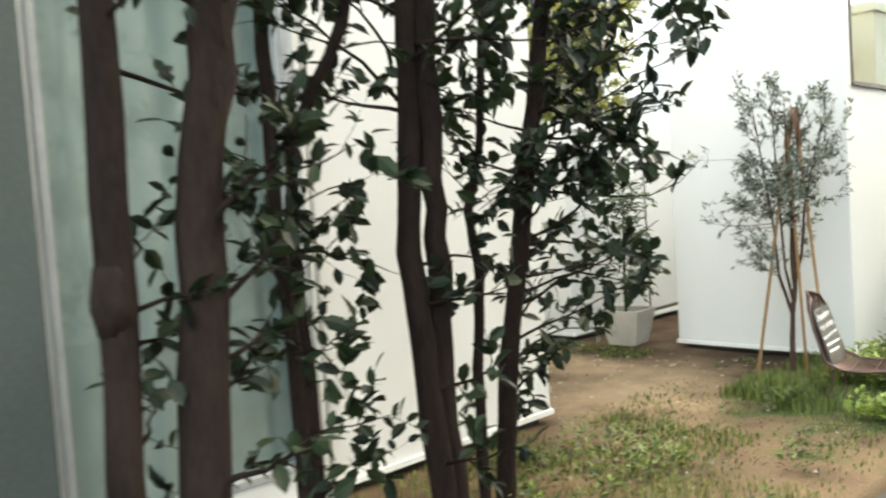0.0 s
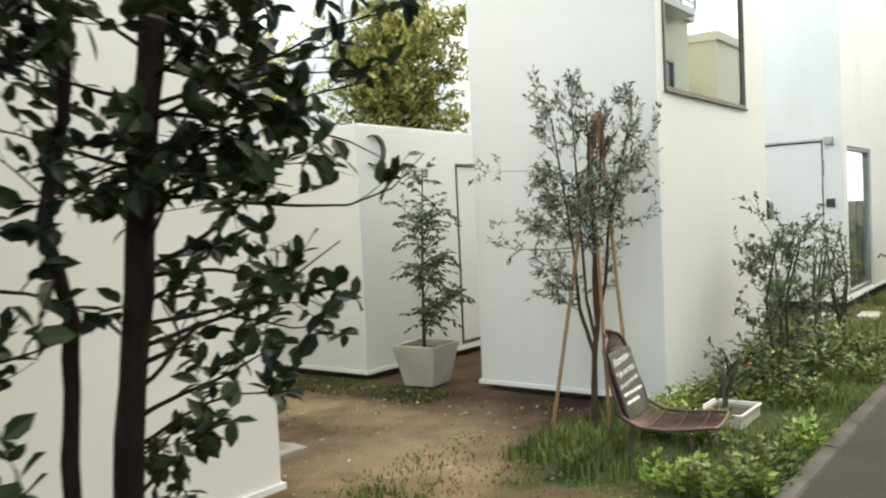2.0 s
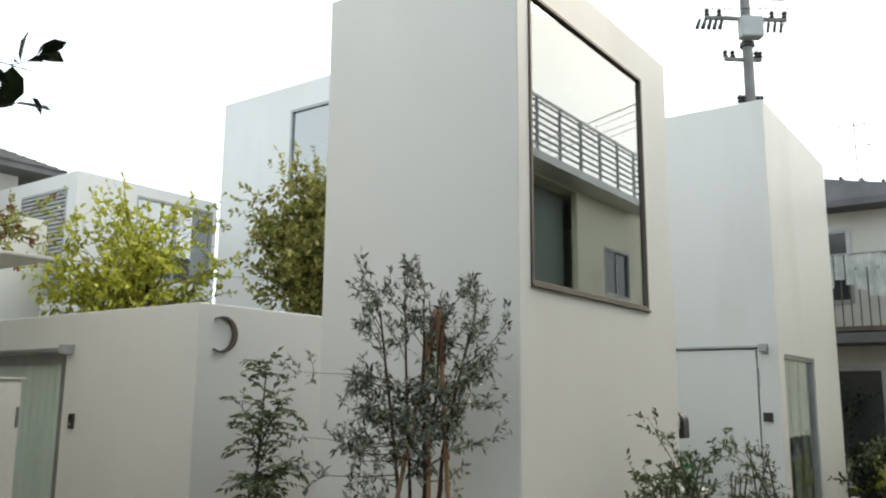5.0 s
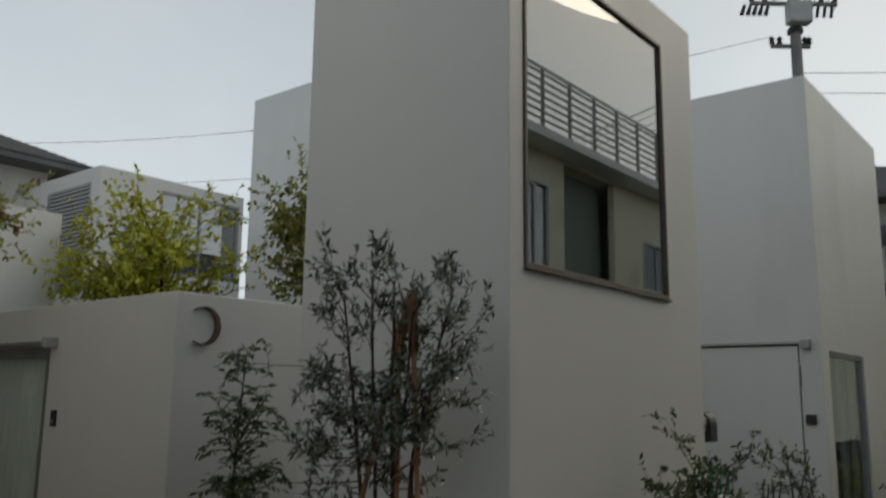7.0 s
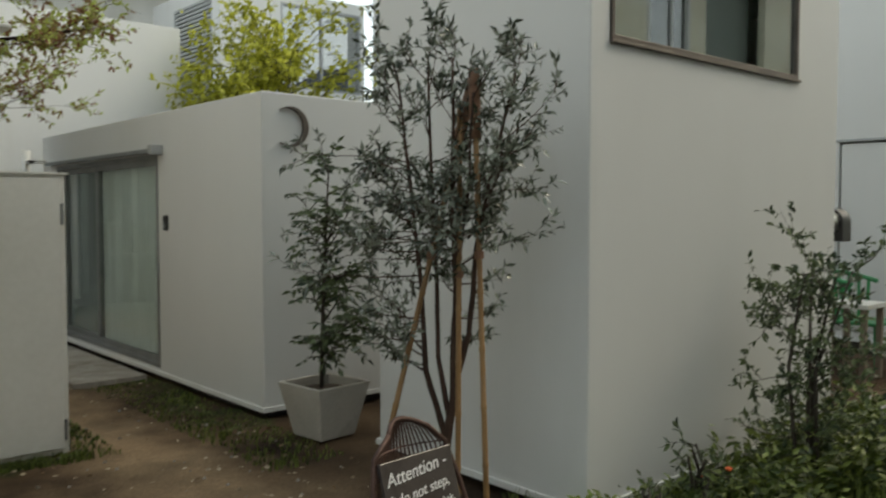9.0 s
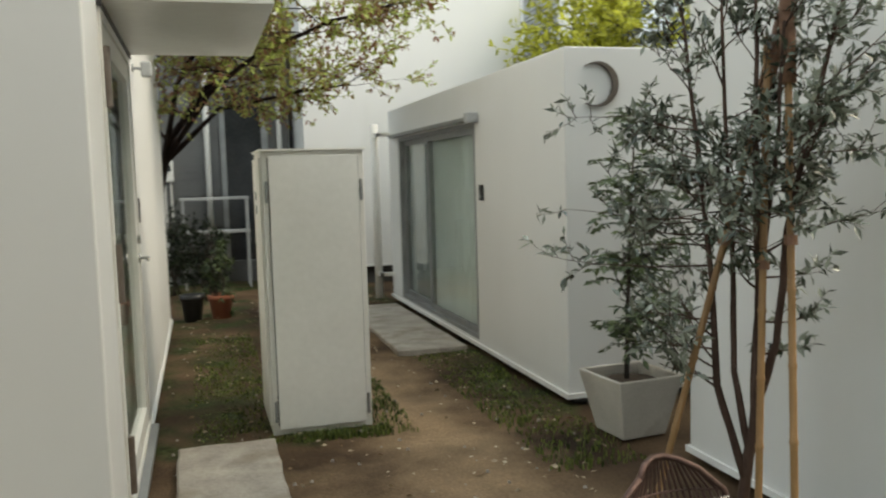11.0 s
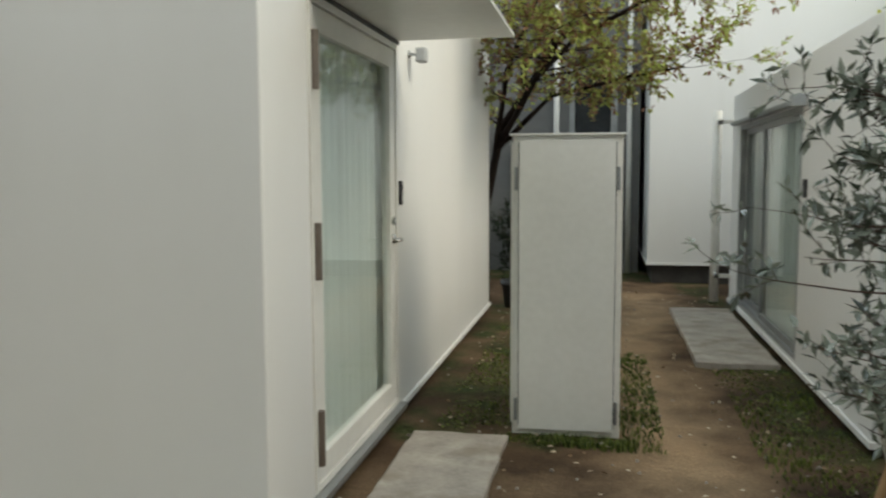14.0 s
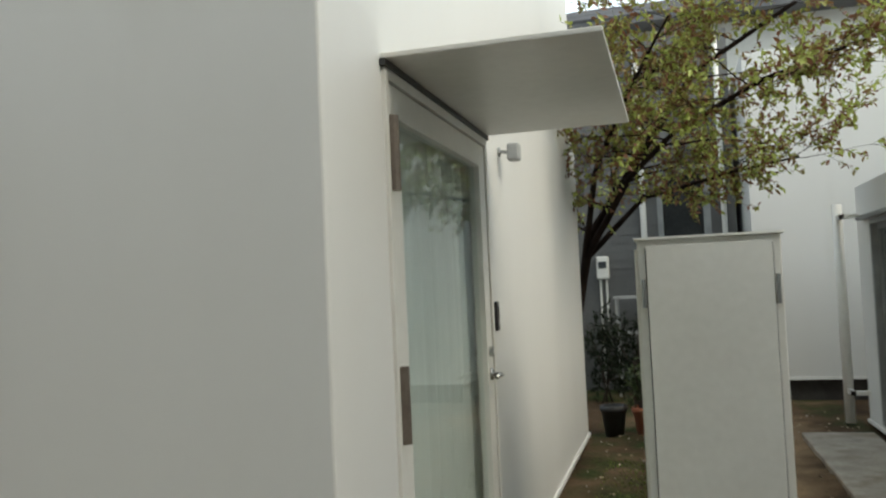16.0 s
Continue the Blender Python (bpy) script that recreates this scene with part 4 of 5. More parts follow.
# ---- paving slabs ----
def slab(name, label, x0, x1, y0, y1, z=0.03, seed=0):
    rng = np.random.default_rng(seed)
    n = 10
    g = Geo()
    rim = []
    for (a, b), (c, d) in (((x0, y0), (x1, y0)), ((x1, y0), (x1, y1)), ((x1, y1), (x0, y1)), ((x0, y1), (x0, y0))):
        for i in range(n):
            rim.append((a + (c - a) * i / n + rng.uniform(-0.008, 0.008), b + (d - b) * i / n + rng.uniform(-0.008, 0.008)))
    m = len(rim)
    g.add([(x, y, -0.05) for x, y in rim] + [(x, y, z - 0.008) for x, y in rim] + [(x + (0.01 if x < (x0 + x1) / 2 else -0.01), y + (0.01 if y < (y0 + y1) / 2 else -0.01), z) for x, y in rim],
          [(i, (i + 1) % m, m + (i + 1) % m, m + i) for i in range(m)] + [(m + i, m + (i + 1) % m, 2 * m + (i + 1) % m, 2 * m + i) for i in range(m)] + [tuple(range(2 * m, 3 * m))])
    return tagged(part(name, g, M_CONCRETE), label, "paving slab", "paving slabs")


slab("paving_slab", "long pale concrete slab before a sliding door", 8.94, 9.52, 8.26, 10.75, 0.035, 1)
slab("paving_slab", "square pale concrete slab before the front door", 7.28, 7.78, 5.25, 6.33, 0.035, 2)
slab("paving_slab", "small pale stepping slab in the grass", 14.5, 14.95, 3.3, 3.52, 0.05, 3)
slab("paving_slab", "small pale stepping slab in the grass", 14.2, 14.7, 3.72, 3.95, 0.05, 4)

# ---- pots and planters ----
def square_pot(x, y, turn, w, h, label):
    t = thing("planter", label, "planter", at=(x, y, 0))
    b, top = w * 0.33, w / 2
    inn = top - 0.025
    g = Geo().add([(-b, -b, 0), (b, -b, 0), (b, b, 0), (-b, b, 0), (-top, -top, h), (top, -top, h), (top, top, h), (-top, top, h), (-inn, -inn, h), (inn, -inn, h), (inn, inn, h), (-inn, inn, h), (-inn, -inn, h - 0.06), (inn, -inn, h - 0.06), (inn, inn, h - 0.06), (-inn, inn, h - 0.06)],
                  [(0, 3, 2, 1)] + [(i, (i + 1) % 4, 4 + (i + 1) % 4, 4 + i) for i in range(4)] + [(4 + i, 4 + (i + 1) % 4, 8 + (i + 1) % 4, 8 + i) for i in range(4)] + [(8 + i, 8 + (i + 1) % 4, 12 + (i + 1) % 4, 12 + i) for i in range(4)])
    o = part("pot", g, M_POT, t, bevel=0.006)
    o.location = (0, 0, 0)
    s = part("soil", Geo().lathe([(inn * 1.0, h - 0.075), (inn * 0.9, h - 0.05), (inn * 0.5, h - 0.04), (0.01, h - 0.035)], n=16), M_SOIL, t, "dark soil", smooth=True)
    s.location = (0, 0, 0)
    t.rotation_euler = (0, 0, radians(turn))
    return t


square_pot(9.69, 5.83, 6, 0.41, 0.335, "tapered square grey stone planter standing on the dirt")
tr = thing("trough", "low rectangular planting trough with a white rim at the house corner", "planter", at=(9.55, 3.33, 0))
g = Geo().box(9.37, 9.75, 3.18, 3.2, -0.02, 0.075).box(9.37, 9.75, 3.45, 3.47, -0.02, 0.075).box(9.37, 9.39, 3.2, 3.45, -0.02, 0.075).box(9.73, 9.75, 3.2, 3.45, -0.02, 0.075)
part("box", g, M_POT, tr)
rim = Geo().add([(x, y, z) for z in (0.075, 0.09) for x, y in ((9.36, 3.17), (9.76, 3.17), (9.76, 3.48), (9.36, 3.48), (9.377, 3.187), (9.743, 3.187), (9.743, 3.463), (9.377, 3.463))],
                [q for i in range(4) for q in ((i, (i + 1) % 4, 8 + (i + 1) % 4, 8 + i), (8 + i, 8 + (i + 1) % 4, 12 + (i + 1) % 4, 12 + i), (4 + i, 12 + i, 12 + (i + 1) % 4, 4 + (i + 1) % 4), (i, 4 + i, 4 + (i + 1) % 4, (i + 1) % 4))])
part("rim", rim, M_PLANTERWHITE, tr, "white rim", bevel=0.003)
part("soil", Geo().box(9.39, 9.73, 3.2, 3.45, -0.02, 0.055), M_SOIL, tr)


def round_pot(name, label, x, y, r, h, mat):
    t = thing(name, label, "pot", at=(x, y, 0))
    part("pot", Geo().lathe([(r * 0.7, -0.01), (r * 0.95, h * 0.8), (r * 1.06, h * 0.82), (r * 1.06, h), (r * 0.92, h), (r * 0.9, h - 0.04)], (x, y), 22), mat, t, smooth=True)
    part("soil", Geo().lathe([(r * 0.88, h - 0.05), (0.01, h - 0.04)], (x, y), 16), M_SOIL, t)
    return t


round_pot("flower_pot", "dark blue glazed pot on the grass", 17.3, 3.3, 0.2, 0.32, M_BLUEPOT)
round_pot("flower_pot", "white pot standing among the weeds by the white wall", 12.25, 3.38, 0.11, 0.2, M_PLANTERWHITE)
round_pot("flower_pot", "terracotta pot beside the house wall", 7.62, 10.9, 0.13, 0.24, M_TERRACOTTA)
round_pot("flower_pot", "dark plastic pot beside the house wall", 7.33, 10.75, 0.12, 0.28, M_BLACK)

# ---- meter, shelf and yard clutter behind the entrance house ----
mt = thing("gas_meter", "pale grey meter box on a grey wall", "meter", at=(7.2, 13.9, 1.5))
part("case", Geo().box(6.97, 7.13, 13.85, 13.998, 1.45, 1.75), M_WHITEFRAME, mt, bevel=0.02)
part("dial", Geo().box(7.0, 7.1, 13.84, 13.85, 1.6, 1.68), M_DARKWIN, mt)
part("pipe", Geo().tube([(7.01, 13.93, 0.0), (7.01, 13.93, 1.45)], 0.016, 8).tube([(7.09, 13.93, 0.9), (7.09, 13.93, 1.45)], 0.016, 8), M_WHITEFRAME, mt)
sh = thing("yard_shelf", "metal yard shelf against a grey wall", "shelf", at=(7.6, 13.5, 0))
for z in (0.75, 1.2):
    part("board", Geo().box(7.2, 8.1, 13.3, 13.7, z, z + 0.03), M_GREYBOX, sh)
for x in (7.22, 8.06):
    for y in (13.32, 13.66):
        part("leg", Geo().box(x, x + 0.03, y, y + 0.03, 0, 1.2), M_GREYBOX, sh)

# ---- wire chair with the chalk board ----
CHAIR = Matrix.Translation((8.6, 3.38, -0.01)) @ Matrix.Rotation(radians(-85), 4, "Z")


def wire_chair():
    t = thing("wire_chair", "rusty brown wire lounge chair standing in tall grass", "chair", at=(8.56, 3.37, 0))
    # the shell's profile; the front is along +x of the chair
    prof = [(-0.29, 0.675), (-0.28, 0.61), (-0.245, 0.48), (-0.2, 0.35), (-0.13, 0.25), (-0.03, 0.205), (0.1, 0.2), (0.23, 0.215), (0.33, 0.225)]
    wid = [0.09, 0.165, 0.2, 0.215, 0.22, 0.225, 0.225, 0.215, 0.18]
    def at(i, s):
        x, z = prof[i]
        return CHAIR @ Vector((x + 0.05 * s * s * (1 if i < 4 else 0), wid[i] * s, z + (0.03 * s * s if i > 3 else 0)))
    n = len(prof)
    up = Vector((0, 0, 0.03))
    rim = [at(i, -1) for i in range(n)] + [at(n - 1, s) for s in (-0.6, -0.2, 0.2, 0.6)] + [at(n - 1 - i, 1) for i in range(n)] + [at(0, s) + up * (1 - s * s) for s in (0.6, 0.2, -0.2, -0.6)]
    part("rim", Geo().tube(rim + [rim[0]], 0.009, 8), M_WIRE, t, smooth=True)
    for k in range(1, 20):
        s = -1 + 2 * k / 20
        part("wire", Geo().tube([at(i, s) + (up * (1 - s * s) if i == 0 else Vector()) for i in range(n)], 0.0042, 5), M_WIRE, t)
    for i in (1, 2, 3, 4, 5, 6, 7):
        part("cross_wire", Geo().tube([at(i, s) for s in (-1, -0.5, 0, 0.5, 1)], 0.0035, 5), M_WIRE, t)
    for x, y in ((-0.1, -0.17), (-0.1, 0.17), (0.2, -0.17), (0.2, 0.17)):
        part("leg", Geo().tube([CHAIR @ Vector((x, y * 0.8, 0.22)), CHAIR @ Vector((x * 1.3, y, -0.02))], 0.008, 8), M_WIRE, t)


wire_chair()
bd = thing("chalk_board", "dark chalk board with white handwriting leaning in a wire chair", "sign", at=(8.52, 3.5, 0.25))
# the board leans on the chair's back; its face looks to the lane
BM = CHAIR @ Matrix.Translation((-0.105, 0, 0.245)) @ Matrix.Rotation(radians(90), 4, "Z") @ Matrix.Rotation(radians(-17), 4, "X")
part("board", Geo().box(-0.165, 0.165, -0.009, 0.009, 0.0, 0.37, BM), M_BOARD, bd, bevel=0.003)


def written(text, size, x, z):
    c = bpy.data.curves.new("writing", "FONT")
    c.body, c.size, c.extrude, c.shear = text, size, 0.0008, 0.2
    tmp = bpy.data.objects.new("writing", c)
    scene.collection.objects.link(tmp)
    dep = bpy.context.evaluated_depsgraph_get()
    me = bpy.data.meshes.new_from_object(tmp.evaluated_get(dep))
    bpy.data.objects.remove(tmp)
    me.transform(BM @ Matrix.Translation((x, -0.0105, z)) @ Matrix.Rotation(radians(90), 4, "X") @ Matrix.Rotation(radians(4), 4, "Z"))
    me.materials.clear(); me.materials.append(M_CHALK)
    part("writing", me, M_CHALK, bd, "white chalk handwriting")


written("Attention -", 0.062, -0.15, 0.29)
written("* do not step,", 0.05, -0.155, 0.225)
written("sit or go on the chair,", 0.033, -0.155, 0.17)
for z, a, b in ((0.125, -0.14, 0.14), (0.08, -0.13, 0.06)):
    x = a
    while x < b:
        w = rng.uniform(0.03, 0.07)
        part("chalk_line", Geo().box(x, min(x + w, b), -0.0115, -0.0102, z, z + 0.016, BM), M_CHALK, bd)
        x += w + 0.014

# ---- green chair and low table beyond the tower ----
gc = thing("garden_chair", "green plastic slatted garden chair beside a white wall", "chair", at=(14.6, 4.55, 0))
gx, gy = 14.55, 4.55
part("seat", Geo().box(gx - 0.24, gx + 0.24, gy - 0.24, gy + 0.22, 0.4, 0.43), M_GREENPLASTIC, gc, bevel=0.01)
bar = [Vector((gx + 0.28 * math.cos(radians(a)), gy + 0.05 + 0.24 * math.sin(radians(a)), 0.78 + 0.06 * math.sin(radians(a)))) for a in range(-20, 201, 20)]
part("top_rail", Geo().tube(bar, 0.022, 8), M_GREENPLASTIC, gc, smooth=True)
for b in bar[1:-1]:
    part("slat", Geo().tube([b, Vector((gx + (b.x - gx) * 0.8, gy + (b.y - gy) * 0.8, 0.42))], 0.016, 6), M_GREENPLASTIC, gc)
for sx in (-0.2, 0.2):
    for sy in (-0.2, 0.18):
        part("leg", Geo().tube([(gx + sx, gy + sy, 0.41), (gx + sx * 1.15, gy + sy * 1.15, 0.0)], 0.018, 8), M_GREENPLASTIC, gc)
tb = thing("side_table", "small weathered white timber side table", "table", at=(14.0, 4.35, 0))
part("tabletop", Geo().box(13.8, 14.2, 4.2, 4.55, 0.6, 0.64), M_PLANTERWHITE, tb, bevel=0.004)
for x in (13.82, 14.14):
    for y in (4.22, 4.49):
        part("leg", Geo().box(x, x + 0.045, y, y + 0.045, 0, 0.6), M_OLDWOOD, tb)

# ---- utility pole and wires ----
up = thing("utility_pole", "concrete utility pole with transformer, insulators and crossarms", "utility pole", at=(29.93, 7.62, 0))
ux, uy = 29.93, 7.62
SX, SY = 0.63, -0.78          # along the crossarms
arm_m = lambda z: Matrix.Translation((ux, uy, z)) @ Matrix.Rotation(math.atan2(SY, SX), 4, "Z")
part("pole", Geo().tube([(ux, uy, 0), (ux, uy, 14.6)], [0.19, 0.14], 12), M_POLE, up, smooth=True)
part("transformer", Geo().box(-0.33, 0.33, -0.5, -0.1, 12.35 - 12, 13.0 - 12, arm_m(12)), M_GREYBOX, up, "grey transformer box", bevel=0.05)
part("band", Geo().tube([(ux, uy, 12.2), (ux, uy, 12.32)], 0.22, 12), M_BLACK, up)
for z, w, side in ((10.35, 0.35, 1), (11.75, 0.72, 0.55), (13.05, 1.25, 1), (13.75, 1.25, 1)):
    part("crossarm", Geo().box(-w, w * side, -0.05, 0.05, 0, 0.1, arm_m(z)), M_POLE, up)
    for k in (-1, -0.68, 0.68, 1):
        k *= side if k > 0 else 1
        part("insulator", Geo().lathe([(0.04, z + 0.1), (0.09, z + 0.15), (0.045, z + 0.2), (0.09, z + 0.26), (0.035, z + 0.34)], (ux + SX * k * w * 0.95, uy + SY * k * w * 0.95), 8), M_BLACK, up)
for k in range(5):
    e = -1.5 + 0.17 * k
    part("switch", Geo().tube([(ux + SX * e, uy + SY * e, 12.75), (ux + SX * (e + 0.1), uy + SY * (e + 0.1), 13.05)], [0.07, 0.045], 8), M_BLACK, up)
for k in range(4):
    e = 0.45 + 0.2 * k
    part("cut_out", Geo().tube([(ux + SX * e, uy + SY * e, 12.7), (ux + SX * (e + 0.05), uy + SY * (e + 0.05), 13.0)], 0.05, 8), M_BLACK, up)
for k in range(5):
    e = -0.9 + 0.45 * k
    line = [Vector((ux + SX * e * (1 + 0.5 * i / 6), uy + SY * e * (1 + 0.5 * i / 6), 13.7 - 0.8 * math.sin(math.pi * i / 6) * (0.6 + 0.1 * k))) for i in range(7)]
    part("jumper_cable", Geo().tube(line, 0.014, 5), M_BLACK, up, smooth=True)


up.location.z = -0.35


def wire(a, b, sag, r=0.012):
    a, b = Vector(a), Vector(b)
    pts = [a.lerp(b, i / 14) - Vector((0, 0, sag * 4 * (i / 14) * (1 - i / 14))) for i in range(15)]
    tagged(part("overhead_wire", Geo().tube(pts, r, 5, False), M_BLACK), "thin black overhead wire against the sky", "wire", "overhead wires")


for k, z in ((-1.2, 13.74), (-0.85, 13.74), (1.2, 13.74), (-1.2, 13.04), (1.2, 13.04), (0.1, 10.65), (0.0, 10.05)):
    wire((ux + SX * k, uy + SY * k, z), (ux + 14 + SX * k, uy - 30 + SY * k, z + 0.4), 0.8, 0.011)
for k, z in ((-0.7, 11.74), (-0.25, 10.05)):
    wire((ux + SX * k, uy + SY * k, z), (ux - 9 + SX * k, uy + 26 + SY * k, z - 0.6), 0.8, 0.009)

# ---- the staked olive ----
rng = np.random.default_rng(11)
OX, OY = 9.06, 4.0
ol_tr = [([(OX, OY, -0.03), (OX + 0.01, OY - 0.01, 0.36), (OX + 0.05, OY - 0.03, 0.7), (OX + 0.06, OY - 0.02, 1.1), (OX + 0.06, OY, 1.55), (OX + 0.06, OY, 2.02)], 0.024, 0.005),
         ([(OX + 0.05, OY - 0.03, 0.7), (OX + 0.09, OY - 0.07, 0.9), (OX + 0.1, OY - 0.1, 1.25), (OX + 0.13, OY - 0.17, 1.6), (OX + 0.17, OY - 0.25, 1.95)], 0.014, 0.005),
         ([(OX + 0.02, OY - 0.01, 0.46), (OX - 0.04, OY + 0.05, 0.75), (OX - 0.05, OY + 0.07, 1.1), (OX - 0.07, OY + 0.12, 1.55), (OX - 0.09, OY + 0.17, 1.95)], 0.014, 0.005),
         ([(OX + 0.03, OY - 0.02, 0.54), (OX + 0.0, OY + 0.02, 0.8), (OX + 0.01, OY + 0.04, 1.15), (OX - 0.01, OY + 0.05, 1.55), (OX - 0.02, OY + 0.06, 1.95)], 0.012, 0.005),
         ([(OX + 0.04, OY - 0.025, 0.6), (OX + 0.06, OY - 0.0, 0.85), (OX + 0.09, OY + 0.0, 1.15), (OX + 0.1, OY - 0.05, 1.5), (OX + 0.1, OY - 0.08, 1.88)], 0.011, 0.005)]
# a dense heart, airy upright sprigs over it and a few low shoots
ol = []
for k, arc in ((0, (0, 360)), (1, (-120, 40)), (2, (60, 200)), (3, (0, 360)), (4, (0, 360))):
    ol += spread(rng, 12, k, 0.58, 0.78, 0.12, 0.27, -5, 45, arc) + spread(rng, 5, k, 0.8, 1.0, 0.12, 0.26, 35, 78, arc)
ol += spread(rng, 6, 0, 0.6, 0.7, 0.24, 0.36, -10, 25) + spread(rng, 5, 2, 0.5, 0.62, 0.24, 0.38, -10, 15, (60, 230))
ol += spread(rng, 8, 2, 0.22, 0.42, 0.16, 0.32, 0, 35, (70, 200)) + spread(rng, 2, 0, 0.45, 0.55, 0.1, 0.18, -10, 20, (-110, 30))
ol += [(1, 0.98, (0.2, -0.3, 1), 0.2), (1, 0.8, (0.6, -0.85, 0.75), 0.36), (2, 0.98, (-0.1, 0.15, 1), 0.24), (0, 0.99, (0.05, 0.0, 1), 0.22), (3, 0.99, (-0.1, 0.1, 1), 0.22), (4, 0.98, (0.2, -0.15, 1), 0.24),
       (2, 0.78, (-0.7, 0.9, 0.25), 0.5), (2, 0.52, (-1, 0.45, 0.0), 0.55), (2, 0.6, (-0.95, 0.7, 0.05), 0.45), (1, 0.5, (0.6, -0.9, -0.1), 0.3)]
tree("olive_tree", "young olive tree with silvery leaves tied to bamboo stakes", "tree", ol_tr, ol, (0.044, 0.36), M_STEM, M_OLIVE, 21, twigs=5, per=10, twig_len=0.13, wobble=0.12, lift=0.06, slim=True, n=8, limb_r=0.38)


def stake(a, b, label, top=None):
    t = thing("bamboo_stake", label, "stake", "bamboo stakes", at=a)
    a, b = Vector(a), Vector(b)
    n = 9
    pts, rad = [], []
    for i in range(n):
        p = a.lerp(b, i / n)
        for o, r in ((0.0, 0.0135), (0.03, 0.0115), (0.93, 0.0115), (0.97, 0.014)):
            pts.append(a.lerp(b, (i + o) / n)); rad.append(r)
    part("cane", Geo().tube(pts, rad, 9), M_BAMBOO, t, smooth=True)
    part("twine", Geo().tube([a.lerp(b, 0.62), a.lerp(b, 0.635)], 0.02, 9), M_REDSTAKE, t, "dark twine tie")
    if top:
        part("binding", Geo().tube([a.lerp(b, 0.86), a.lerp(b, 1.0)], 0.024, 9), M_REDSTAKE, t, "reddish brown bound end", smooth=True)


stake((8.71, 4.12, -0.05), (9.24, 4.0, 1.97), "bamboo stake leaning to the olive tree", True)
stake((9.08, 3.74, -0.05), (9.2, 3.96, 1.98), "bamboo stake leaning to the olive tree", True)
stake((9.04, 3.88, -0.05), (9.17, 4.01, 1.85), "slim bamboo stake behind the olive stems")

# ---- the potted ash ----
PX, PY = 9.67, 5.83
def feathery_tree(x, y, z0, z1):
    q = np.random.default_rng(31)
    t = thing("potted_ash_tree", "slender young tree with feathery leaves growing in a stone planter", "tree", at=(x, y, z0))
    stem = [Vector((x, y, z0)), Vector((x + 0.01, y, z0 + 0.4)), Vector((x + 0.03, y, z0 + 0.85)), Vector((x + 0.05, y - 0.02, z1))]
    part("trunk", Geo().tube(stem, [0.015, 0.012, 0.009, 0.004], 8), M_BARKGREY, t, smooth=True)
    g, o, d = Geo(), [], []

    def frond(a, dr, ln, sag):
        li = bent(q, a, dr, ln, 7, 0.06, -sag)
        g.tube(li, [0.0035 * (1 - 0.7 * i / 7) for i in range(8)], 4, False)
        pairs = max(4, int(ln / 0.034))
        for i in range(pairs):
            c, cd = along(li, 0.22 + 0.77 * i / pairs)
            side = cd.cross(Vector((0, 0, 1)))
            side = side.normalized() if side.length > 0.2 else Vector((math.cos(i), math.sin(i), 0))
            for sg in (-1, 1):
                o.append(c); d.append(side * sg + cd * 0.55 + Vector((0, 0, -0.25)) + Vector(q.normal(size=3)) * 0.3)
        o.append(li[-1]); d.append(li[-1] - li[-2])

    def shoot(a, dr, ln, count):
        li = bent(q, a, dr, ln, 6, 0.1, 0.02)
        g.tube(li, [0.006 * (1 - 0.7 * i / 6) for i in range(7)], 5, False)
        for i in range(count):
            c, cd = along(li, min(0.3 + 0.7 * i / count, 0.999))
            az = q.uniform(0, 6.283)
            frond(c, cd * 0.5 + Vector((math.cos(az), math.sin(az), q.uniform(-0.3, 1.0))), q.uniform(0.12, 0.24), q.uniform(0.02, 0.2))

    for i in range(18):
        u = 0.08 + 0.66 * (i + q.uniform()) / 18
        c, cd = along(stem, u)
        az = q.uniform(0, 6.283)
        e = q.uniform(0.1, 1.4)
        shoot(c, (math.cos(az), math.sin(az), e), (0.45 - 0.24 * u) * q.uniform(0.45, 1.25), 6)
    for i in range(8):
        c, cd = along(stem, 0.7 + 0.3 * i / 8)
        az = i * 2.4
        frond(c, Vector((math.cos(az), math.sin(az), 0.55 + 0.04 * i)), q.uniform(0.16, 0.24), 0.06)
    for dr, u in (((-0.45, 0.35, 1), 0.72), ((0.5, -0.35, 1), 0.7), ((0.05, 0, 1), 0.95)):
        shoot(along(stem, u)[0], dr, 0.34 if u < 0.9 else 0.16, 6)
    part("branchwork", g, M_BARKGREY, t, smooth=True, kind="stuff")
    part("crown", leaf_mesh("crown", o, d, 0.064, 0.46, M_ASH, SLIM, SLIM_F, q), M_ASH, t)


feathery_tree(PX, PY, 0.27, 1.68)

# ---- the row of evergreen trees by the lane ----
def evergreen(label, trunks, limbs, seed, twigs=5, per=6, twig_len=0.22):
    return tree("evergreen_tree", label, "tree", trunks, limbs, (0.084, 0.6), M_BARK, M_LEAF, seed, twigs=twigs, per=per, twig_len=twig_len, wobble=0.16, lift=0.02, group="evergreen trees by the lane", n=14, limb_r=0.2)


r = np.random.default_rng(2)
evergreen("slim evergreen tree with a knobbly brown trunk", [([(3.88, 3.6, -0.05), (3.9, 3.6, 1.0), (3.93, 3.62, 2.0), (4.0, 3.66, 3.4)], 0.056, 0.042)],
          spread(r, 7, 0, 0.05, 0.5, 0.2, 0.5, -5, 30, (-70, 60)) + spread(r, 16, 0, 0.62, 1.0, 0.5, 1.0, -10, 40), 41, 4, 5)
kn = Geo().lathe([(0.048, 1.14), (0.056, 1.18), (0.064, 1.21), (0.062, 1.24), (0.055, 1.28), (0.048, 1.33)], (3.905, 3.605), 12)
for o in scene.objects:
    if o.name.startswith("evergreen_tree"):
        part("burl", kn, M_BARK, o, "dark swollen knot", smooth=True)
